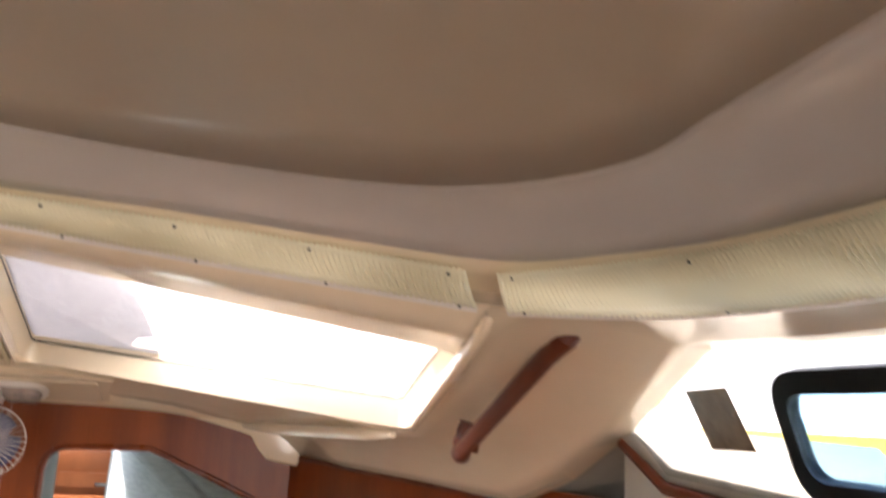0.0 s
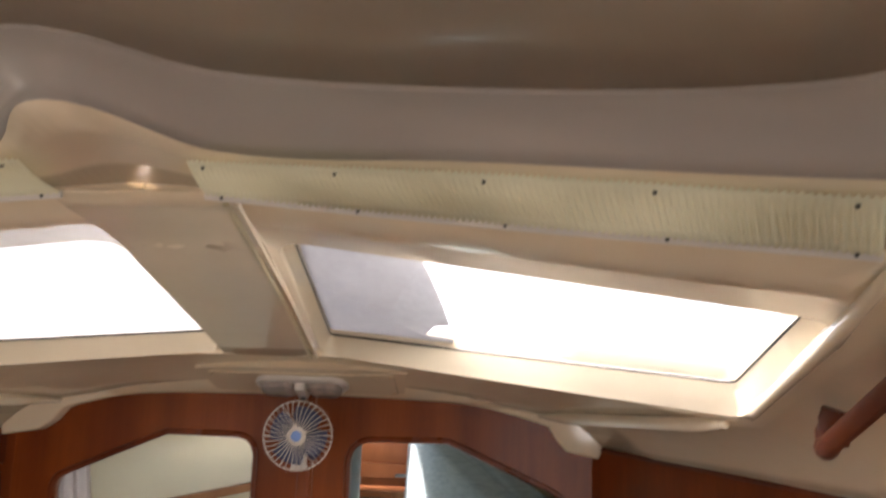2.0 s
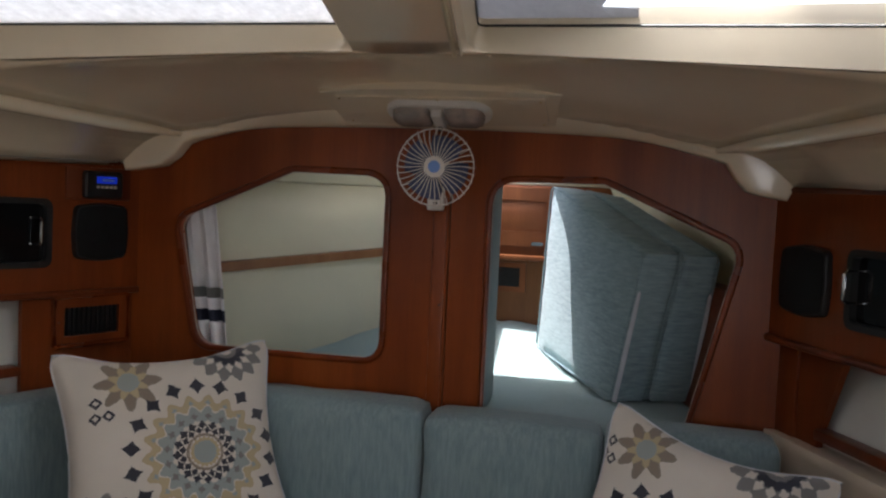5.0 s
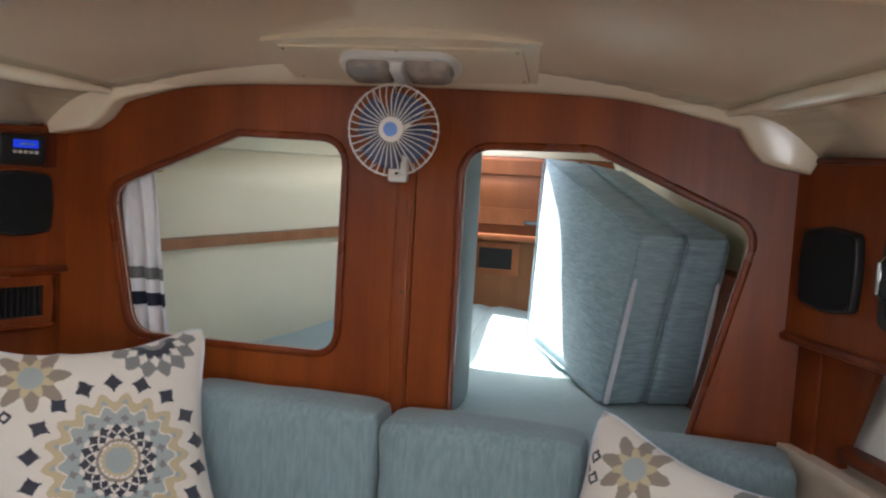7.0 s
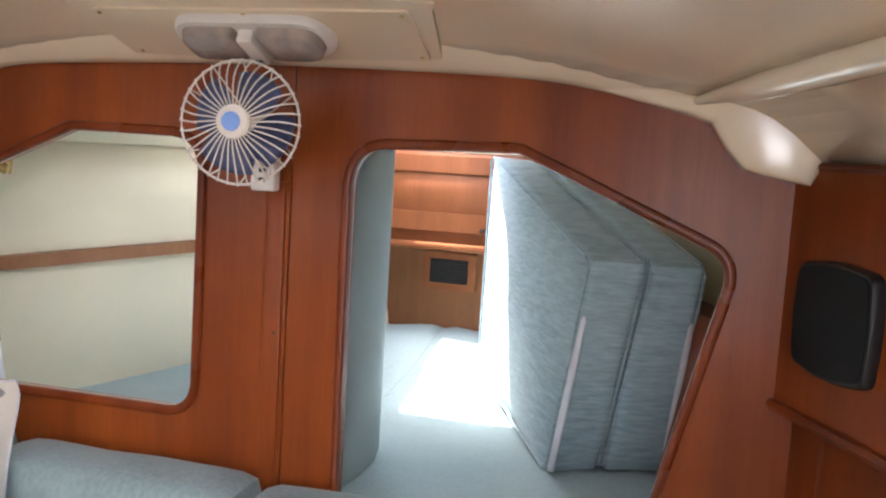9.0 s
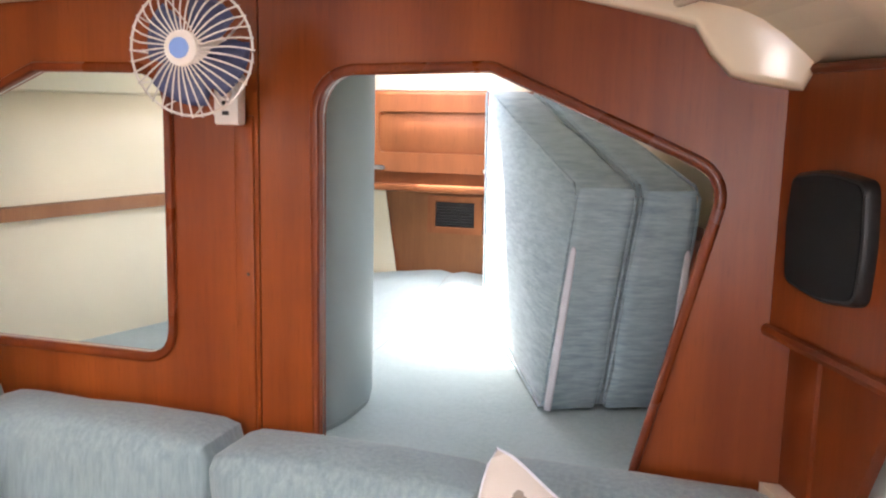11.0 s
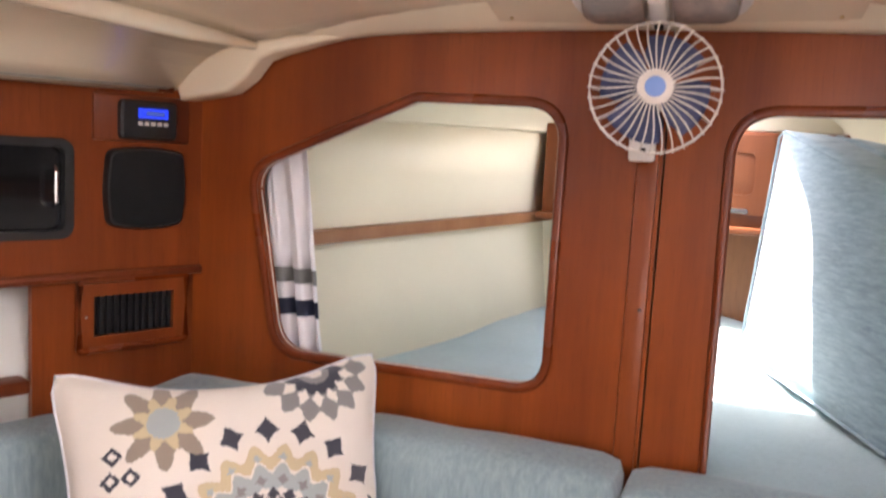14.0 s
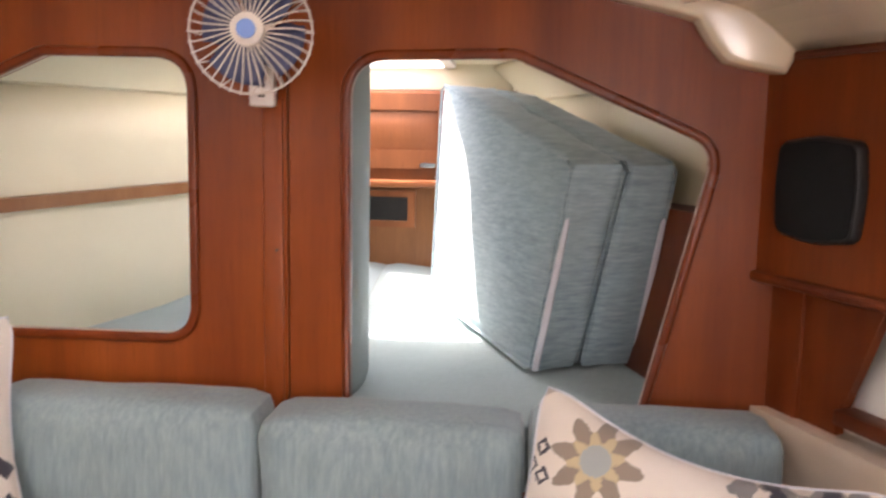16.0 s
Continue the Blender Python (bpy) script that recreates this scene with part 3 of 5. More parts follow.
o_r, i_r, t_r = ring_of(OUT), ring_of(INN), ring_of(TOPE)
band = [[p.lerp(q, k / 3) for p, q in zip(o_r, i_r)] for k in range(4)]
raise_top(part("roof_band", skin(band, True), GEL, ceiling), 0.02)
cove = []
for k in range(8):
    t = k / 7
    cove.append([p.lerp(q, t) + Vector((0, 0, (q.z - p.z) * 0.30 * math.sin(math.pi * t))) for p, q in zip(i_r, t_r)])
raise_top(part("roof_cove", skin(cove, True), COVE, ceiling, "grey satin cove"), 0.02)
mid_top = Vector((0.22, -2.55, 1.775))
lid = [list(t_r)]
for k in range(1, 12):
    s = 1 - k / 12
    lid.append([Vector((mid_top.x + (p.x - mid_top.x) * s, mid_top.y + (p.y - mid_top.y) * s, mid_top.z + (p.z - mid_top.z) * s ** 3)) for p in t_r])
bm = skin(lid, True)
bm.verts.ensure_lookup_table()
n_r = len(t_r)
bm.faces.new(bm.verts[len(bm.verts) - n_r:])
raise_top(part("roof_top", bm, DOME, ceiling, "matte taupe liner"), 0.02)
part("roof_bead", tube([p + Vector((0, 0, 0.002)) for p in t_r], 0.0025, 6, True), COVE, ceiling)

# side coves between roof and side walls
SIDE_IN = [Vector((0.615, 0, 1.44)), Vector((0.70, -0.275, 1.447)), Vector((0.79, -0.565, 1.455)), Vector((0.88, -0.855, 1.463)), Vector((0.877, -1.05, 1.515)), Vector((0.866, -1.27, 1.567)), Vector((0.845, -1.49, 1.620)), Vector((0.945, -1.565, 1.616)), Vector((1.01, -1.66, 1.612)), Vector((1.038, -1.76, 1.608)), Vector((1.05, -2.0, 1.608)), Vector((1.05, -3.75, 1.608))]
SIDE_OUT = [Vector((0.76, 0.0, 1.356)), Vector((0.862, -0.275, 1.35)), Vector((0.985, -0.565, 1.345)), Vector((1.105, -0.855, 1.34)), Vector((1.145, -1.02, 1.40)), Vector((1.170, -1.16, 1.475)), Vector((1.132, -1.455, 1.586)), Vector((1.131, -1.475, 1.592)), Vector((1.132, -1.58, 1.59)), Vector((1.132, -1.67, 1.588)), Vector((1.134, -2.0, 1.585)), Vector((1.134, -3.75, 1.585))]
rows = []
for k in range(7):
    t = k / 6
    rows.append([a.lerp(b, t) + Vector((0, 0, 0.02 * math.sin(math.pi * t) * (1 if i < 5 else 0.2))) for i, (a, b) in enumerate(zip(SIDE_IN, SIDE_OUT))])
raise_top(part("side_cove", both(rows), GEL, ceiling), 0.02)
for f in (Vector, mirror):
    ridge = along([f(p) for p in ((0.60, -0.01, 1.438), (0.70, -0.30, 1.442), (0.80, -0.60, 1.449), (0.868, -0.83, 1.456))], 24)
    part("moulded_ridge", tube(ridge, [0.004 + 0.012 * min(1, i / 6, (23 - i) / 3 + 0.2) for i in range(24)], 10), GEL, ceiling, "glossy rounded ridge")

# ---- side walls ----
K = 1 / math.hypot(1, 0.42)


def wall_frame(side):
    """Local x runs aft along the side wall, local y up, local z into the room."""
    x0, d = (0.745, Vector((0.42 * K, -K, 0))) if side > 0 else (-0.785, Vector((-0.42 * K, -K, 0)))
    u = Vector((0, 0, 1))
    n = d.cross(u)
    if n.x * side > 0:
        n = -n
    return Matrix(((d.x, u.x, n.x, x0), (d.y, u.y, n.y, 0), (d.z, u.z, n.z, 0), (0, 0, 0, 1)))


WR, WL = wall_frame(1), wall_frame(-1)


def rect(x0, y0, x1, y1, r=0.0, seg=6):
    pts = [(x0, y0), (x1, y0), (x1, y1), (x0, y1)]
    return rounded(pts, [r] * 4, seg) if r else [Vector(p) for p in pts]


def upper_side(side, name, bay0, bay1, zb0, zb1, label):
    """The varnished fascia above the rail, with a smoked sliding locker front."""
    w = WR if side > 0 else WL
    ob = thing(name, label, "wall", kind="structure")
    part("fascia", plate(rect(-0.02, 1.045, 1.25, 1.375), [rect(bay0, zb0, bay1, zb1, 0.022)], 0.02, w), MAHOG_SHADED, ob)
    part("rail", tube([w @ Vector((x, 1.043, 0.004)) for x in (0.0, 0.3, 0.6, 0.9, 1.2)], 0.0070, 8, False, 1.2), MAHOG_RAIL, ob, "dark rounded fiddle rail")
    part("top_moulding", tube([w @ Vector((x, 1.362 - 0.02 * x, 0.003)) for x in (0.06, 0.3, 0.6, 0.9, 1.2)], 0.006, 6), MAHOG_RAIL, ob)
    return ob


upper_side(1, "wall_right", 0.245, 0.80, 1.10, 1.25, "varnished mahogany side fascia with dark rail")
upper_side(-1, "wall_left", 0.23, 0.80, 1.107, 1.268, "varnished mahogany side fascia with dark rail")
for side, w, name in ((1, WR, "wall_right_lower"), (-1, WL, "wall_left_lower")):
    ob = thing(name, "varnished lower side panel with white liner behind", "wall", kind="structure")
    split = 0.29 if side < 0 else 0.147
    back = -0.012 if side < 0 else -0.03
    part("panel", plate([Vector(p) for p in ((-0.05, 0.0), (split, 0.0), (split, 0.86), (split + (0.075 if side > 0 else 0.0), 1.045), (-0.05, 1.045))], [], 0.015, w @ Matrix.Translation((0, 0, back))), MAHOG_SHADED, ob)
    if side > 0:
        part("corner_post", box((0.0, 0.72, -0.05), (0.075, 1.04, -0.024), 0.003, 2, w), MAHOG_SHADED, ob)
    rows = [[w @ Vector((x, z, back - 0.02 + b)) for x in (split - 0.16, split, 0.6, 0.9, 1.3)] for z, b in ((0.0, 0.0), (0.80, 0.0), (0.88, -0.012), (0.96, -0.03), (1.045, -0.05))]
    thicken(part("liner", skin(rows), WHITE_PANEL, ob, "white padded hull liner"), 0.02)
    part("lower_rail", box((split + 0.01, 0.862, back - 0.02), (1.25, 0.885, 0.012 if side < 0 else -0.012), 0.005, 2, w), MAHOG_RAIL, ob, "dark wooden fiddle")
    part("side_wall", plate([Vector(p) for p in ((1.20, 0.0), (1.20, 1.375), (1.30, 1.375), (1.30, 0.0))], [], 0.02, w), WHITE_PANEL, ob)

# side decks and topsides that close the saloon
for side, f in ((1, Vector), (-1, mirror)):
    deck = SIDE_OUT[:6] + [Vector((1.20, -1.25, 1.415)), Vector((1.205, -1.6, 1.40)), Vector((1.21, -3.8, 1.395))]
    ob = thing("deck_right" if side > 0 else "deck_left", "moulded side deck and topside, darkened to bounce less light", "deck", kind="structure")
    rows = [[f(p + Vector((-0.01, 0, 0.006))) for p in deck], [f((1.62, p.y, p.z - 0.01)) for p in deck], [f((1.66, p.y, p.z - 0.12)) for p in deck], [f((1.55, p.y, -0.05)) for p in deck]]
    thicken(part("moulding", skin(rows), DECK, ob), 0.02)
    part("end", box((0.76, 0.03, -0.05), (1.68, 0.05, 1.36), 0) if side > 0 else box((-1.72, 0.03, -0.05), (-0.79, 0.05, 1.36), 0), HULL_WHITE, ob)

# deckhouse sides aft of the fascia, with side windows
for side, f in ((1, Vector), (-1, mirror)):
    ob = thing("wall_right_aft" if side > 0 else "wall_left_aft", "white deckhouse side with long window", "wall", kind="structure")
    sill = [(1.17, -1.16, 1.475), (1.195, -1.25, 1.415), (1.20, -1.5, 1.40), (1.205, -2.0, 1.395), (1.205, -2.9, 1.395), (1.205, -3.75, 1.395)]
    thicken(part("lower_side", skin([[f(p) for p in sill], [f((p[0] + 0.02, p[1], 0.0)) for p in sill]]), WHITE_PANEL, ob), 0.03)
    part("sill", tube([f((p[0] - 0.004, p[1], p[2] - 0.004)) for p in sill[:5]], 0.010, 8), MAHOG_RAIL, ob, "varnished window sill")
    thicken(part("aft_side", skin([[f((1.134, -2.85, 1.60)), f((1.134, -3.75, 1.60))], [f((1.206, -2.85, 1.39)), f((1.206, -3.75, 1.39))]]), WHITE_PANEL, ob), 0.03)
    win = thing("window_3" if side > 0 else "window_4", "long side window with shaped front corner, tint added to dim incoming light", "window", kind="structure")
    bm = bmesh.new()
    bm.faces.new([bm.verts.new(f(p)) for p in ((1.172, -1.16, 1.48), (1.134, -1.46, 1.592), (1.137, -2.86, 1.592), (1.208, -2.86, 1.39), (1.205, -1.5, 1.395), (1.197, -1.25, 1.41))])
    ex = bmesh.ops.extrude_face_region(bm, geom=bm.faces[:])
    bmesh.ops.translate(bm, vec=(0.006 * side, 0, 0), verts=[g for g in ex["geom"] if isinstance(g, bmesh.types.BMVert)])
    part("pane", bm, SIDE_GLASS, win, "", False).visible_shadow = False

floor = single("floor", box((-1.6, -3.8, -0.04), (1.6, 0.0, 0.0), 0), FLOOR, "teak cabin sole", "floor", kind="structure")
aft = thing("wall_aft", "white aft bulkhead with open companionway", "wall", kind="structure")
AFT = Matrix(((1, 0, 0, 0), (0, 0, 1, -3.74), (0, 1, 0, 0), (0, 0, 0, 1)))
part("panel", plate([Vector(p) for p in ((-1.0, 0.0), (1.3, 0.0), (1.3, 1.72), (-1.0, 1.72))], [rect(0.56, 0.7, 1.12, 1.55, 0.04)], 0.02, AFT), WHITE_PANEL, aft)

# ---- forward berth shell ----
def hull_x(y, side):
    return -0.80 + 0.337 * y if side < 0 else 0.775 - 0.337 * y


def berth_z(y):
    t = min(max((y - 0.55) / 0.6, 0), 1)
    return 0.797 + 0.085 * t * t * (3 - 2 * t)


for side, name in ((-1, "wall_berth_left"), (1, "wall_berth_right")):
    ob = thing(name, "cream painted hull side of the forward berth", "wall", kind="structure")
    ys = [0.02 + 1.16 * k / 10 for k in range(11)]
    prof = [(0.60, -0.10), (0.80, 0.02), (0.95, 0.0), (1.09, -0.012), (1.22, -0.006), (1.342, 0.01)]
    thicken(part("hull_liner", skin([[(hull_x(y, side) - side * b, y, z) for y in ys] for z, b in prof[:-1]] + [[(hull_x(y, side) - side * prof[-1][1], y, prof[-1][0] + 0.014 * y) for y in ys]]), HULL, ob), 0.02, 0)
    lip = [(1.342, 0.012), (1.346, 0.030), (1.385, 0.045), (1.43, 0.10)]
    thicken(part("roof_lip", skin([[(hull_x(y, side) - side * b, y, z + 0.014 * y) for y in ys] for z, b in lip]), HULL, ob), 0.02, 0)
    if side > 0:
        # dark sheet that stands in for the shade between cushions and hull
        part("shade_board", skin([[(hull_x(y, side) + o, y, z) for y in ys] for z, o in ((0.70, -0.04), (1.125, -0.055), (1.13, 0.01))]), MAHOG_RAIL, ob, "dark board added for the shade behind the cushions")
    if side < 0:
        part("teak_strip", skin([[(hull_x(y, side) + o, y, z + 0.006 + 0.028 * (y - 0.26)) for y in ys] for z, o in ((1.065, 0.006), (1.066, 0.022), (1.094, 0.022), (1.096, 0.006))]), TEAK, ob, "teak batten")

ceil2 = new("ceiling_berth")
tagged(ceil2, "cream moulded berth ceiling with open deck hatch", "ceiling", "", "structure")
HX0, HX1, HY0, HY1 = -0.22, 0.175, 0.54, 1.05
CEIL = Matrix(((1, 0, 0, 0), (0, 1, 0, 0), (0, 0, 1, 1.452), (0, 0, 0, 1)))
part("liner", plate([Vector(p) for p in ((-0.9, 0.024), (0.9, 0.024), (0.6, 1.3), (-0.6, 1.3))], [rect(HX0, HY0, HX1, HY1, 0.04)], -0.03, CEIL), HULL, ceil2)
part("beam", skin([[(x, y, z) for x in (-0.75, -0.4, 0.0, 0.4, 0.75)] for y, z in ((0.03, 1.40), (0.12, 1.41), (0.18, 1.452))]), HULL, ceil2)
hatch = thing("window_5", "deck hatch with pale frame, lid open to the sky", "hatch", kind="structure")
part("hatch_frame", plate(rect(HX0 - 0.03, HY0 - 0.03, HX1 + 0.03, HY1 + 0.03, 0.05), [rect(HX0, HY0, HX1, HY1, 0.04)], 0.014, CEIL), WHITE, hatch)

fwd = thing("wall_bow", "varnished teak bow bulkhead with overhead locker", "wall", kind="structure")
part("panel", box((-0.62, 1.15, 0.5), (0.62, 1.17, 1.375), 0), TEAK_FWD, fwd)
part("header", box((-0.62, 1.075, 1.379), (0.62, 1.17, 1.46), 0.006), HULL, fwd, "cream moulded header")
part("lower_panel", plate([Vector(p) for p in ((-0.145, 0.80), (0.16, 0.80), (0.20, 1.105), (-0.205, 1.105))], [], 0.008, Matrix.Translation((0, 1.142, 0)) @ FRONT), PLY, fwd)
for sx in (-1, 1):
    part("bow_liner", plate([Vector(p) for p in ((sx * 0.15, 0.70), (sx * 0.21, 1.10), (sx * 0.60, 1.10), (sx * 0.60, 0.70))], [], 0.006, Matrix.Translation((0, 1.146, 0)) @ FRONT), HULL, fwd)

# ---- outdoors ----
single("water", skin([[(x, y, -1.2) for x in (-400, -60, 60, 400)] for y in (-400, -60, 60, 400)]), plain("harbour_water", (0.03, 0.07, 0.10), 0.12, 0, 0.3, 0.6, 0.4, 3.0), "calm dark blue harbour water", "water", kind="structure")


# emissive ring added so that the sky near the horizon burns out to white
sky_glow_mat = Nodes("white_sky_glow").set(Base_Color=(0.8, 0.8, 0.8), Roughness=1.0, Emission_Color=(1.0, 0.98, 0.95), Emission_Strength=0.55).mat
single("backdrop", skin([[(120 * math.cos(a), 120 * math.sin(a), z) for a in [2 * math.pi * k / 48 for k in range(48)]] for z in (-1.2, 20, 62)], True), sky_glow_mat, "glowing white ring added to whiten the low sky", "backdrop", kind="structure")

# ---- saloon things ----
def cushion(lo, hi, bulge=0.03, n=10, soft=3.2, sag=0.0):
    """A stuffed block: a grid box pushed towards a superellipsoid, fuller in the middle."""
    bm = bmesh.new()
    add_box(bm, (-1, -1, -1), (1, 1, 1))
    bmesh.ops.subdivide_edges(bm, edges=bm.edges[:], cuts=n, use_grid_fill=True)
    c = [(a + b) / 2 for a, b in zip(lo, hi)]
    h = [(b - a) / 2 for a, b in zip(lo, hi)]
    r = min(h) * 0.34
    for v in bm.verts:
        p = Vector([v.co[i] * h[i] for i in range(3)])
        core = Vector([max(-(h[i] - r), min(h[i] - r, p[i])) for i in range(3)])
        d = p - core
        if d.length > 1e-6:
            p = core + d.normalized() * r
        q = [abs(v.co[i]) for i in range(3)]
        full = (1 - q[0] ** 2) * (1 - q[2] ** 2)
        p.y += math.copysign(bulge * full, v.co[1]) if abs(v.co[1]) > 0.5 else 0
        top = (1 - q[0] ** 4) * (1 - q[1] ** 2)
        p.z += bulge * 0.45 * top * (v.co[2] > 0.5) - sag * top * (v.co[2] > 0.5)
        w = noise.noise(Vector(p) * 9 + Vector(c) * 5) * 0.004
        v.co = Vector(c) + p + Vector((w, w, w * 0.6))
    return bm


def seam(points, r=0.003):
    return tube(points, r, 6)


backs = "settee back cushions"
def back_cushion(x0, x1, top, y1, label):
    ob = thing("settee_back_cushion", label, "cushion", (0, 0, 0), backs)
    part("cover", cushion((x0, -0.140, 0.50), (x1, y1, top), 0.022, 12), TEAL, ob)
    zt = top - 0.028
    part("piping", seam([(x0 + 0.03 + (x1 - x0 - 0.06) * k / 12, -0.134 - 0.010 * math.sin(math.pi * k / 12), zt) for k in range(13)], 0.0025), TEAL, ob)
    return ob


back_cushion(-0.435, 0.010, 0.838, -0.012, "grey-teal chenille back cushion against the bulkhead")
back_cushion(-0.80, -0.44, 0.852, -0.012, "grey-teal chenille corner cushion behind the patterned pillow")
back_cushion(0.016, 0.405, 0.828, -0.012, "grey-teal chenille back cushion below the doorway")
back_cushion(0.410, 0.765, 0.838, -0.010, "grey-teal chenille corner cushion beside the beige locker")
ob = thing("settee_side_cushion", "grey-teal chenille side cushion along the hull", "cushion", (0, 0, 0), backs)
sc = cushion((0.06, -0.055, 0.50), (1.15, 0.055, 0.83), 0.015, 12)
part("cover", sc, TEAL, ob)
ob.matrix_world = Matrix(((WL[0][0], WL[0][2], 0, WL[0][3] + 0.075), (WL[1][0], WL[1][2], 0, -0.02), (0, 0, 1, 0), (0, 0, 0, 1)))
seat = thing("settee", "grey-teal settee on a white moulded base", "settee")
part("base", box((-1.05, -0.72, 0.0), (1.0, -0.005, 0.40), 0.02), WHITE_PANEL, seat)
part("seat_cushion", cushion((-0.80, -0.73, 0.40), (0.0, -0.15, 0.52), 0.01, 8), TEAL, seat)
part("seat_cushion", cushion((0.004, -0.73, 0.40), (0.80, -0.15, 0.52), 0.01, 8), TEAL, seat)
lock = thing("side_locker", "beige laminate locker beside the settee", "locker")
part("top", plate([Vector(p) for p in ((0.748, -0.004), (0.86, -0.28), (1.22, -1.15), (1.30, -1.1), (0.96, -0.004))], [], 0.02, Matrix.Translation((0, 0, 0.842))), BEIGE, lock)
part("front", plate([Vector(p) for p in ((0.01, 0.0), (1.2, 0.0), (1.2, 0.822), (0.01, 0.822))], [], 0.015, WR @ Matrix.Translation((0, 0, -0.004))), BEIGE, lock)


def pinch(u, w):
    """How far a pillow's edges are drawn in between its corners, along and up."""
    return 1 - 0.15 * (1 - w * w) * abs(u) ** 3 - 0.06 * abs(w) ** 10, 1 - 0.22 * (1 - u * u) * abs(w) ** 3 - 0.06 * abs(u) ** 10


def throw_pillow(label, m, cloth, size=0.242, full=0.078):
    """A square feather pillow with pulled-out corners, its face to local -y."""
    ob = thing("throw_pillow", label, "pillow", group="patterned throw pillows")
    n = 30
    bm = bmesh.new()
    for s in (-1, 1):
        vs = []
        for i in range(n + 1):
            row = []
            for j in range(n + 1):
                u, w = 2 * i / n - 1, 2 * j / n - 1
                eu, ew = (1 - u * u), (1 - w * w)
                pinch_u, pinch_w = pinch(u, w)
                thick = full * (max(eu, 0) ** 0.5) * (max(ew, 0) ** 0.5)
                wr = 0.006 * noise.noise(Vector((u * 3, w * 3, s + 4))) * (eu * ew) ** 0.3
                row.append(bm.verts.new((size * u * pinch_u, s * (thick + wr), size * w * pinch_w)))
            vs.append(row)
        for i in range(n):
            for j in range(n):
                bm.faces.new((vs[i][j], vs[i + 1][j], vs[i + 1][j + 1], vs[i][j + 1]))
    bmesh.ops.remove_doubles(bm, verts=bm.verts[:], dist=0.0012)
    part("cover", bm, cloth, ob)
    edge = []
    for a, b, c, d in ((-1, -1, 1, -1), (1, -1, 1, 1), (1, 1, -1, 1), (-1, 1, -1, -1)):
        for k in range(20):
            u, w = a + (c - a) * k / 20, b + (d - b) * k / 20
            pu, pw = pinch(u, w)
            edge.append((size * u * pu, 0, size * w * pw))
    part("piping", tube(edge, 0.0022, 6, True), PIPING, ob, "pale corded edge")
    ob.matrix_world = m
    return ob


def facing(centre_at, right, lean):
    """A pose whose local x runs along right and whose local z leans back."""
    x = Vector(right).normalized()
    back = Vector((0, 0, 1)).cross(x)
    z = (Vector((0, 0, 1)) - x * x.z).normalized()
    back = z.cross(x)
    z2 = (z * math.cos(lean) + back * math.sin(lean)).normalized()
    y2 = z2.cross(x)
    m = Matrix((x, y2, z2)).transposed().to_4x4()
    m.translation = centre_at
    return m


throw_pillow("cream pillow with grey and tan medallions, propped in the corner", facing((-0.478, -0.325, 0.752), (0.749, 0.663, 0.03), radians(30)), PILLOW)
throw_pillow("cream pillow with grey and tan medallions, slumped beside the locker", facing((0.572, -0.305, 0.672), (0.92, -0.34, -0.17), radians(25)), PILLOW_2, 0.230)


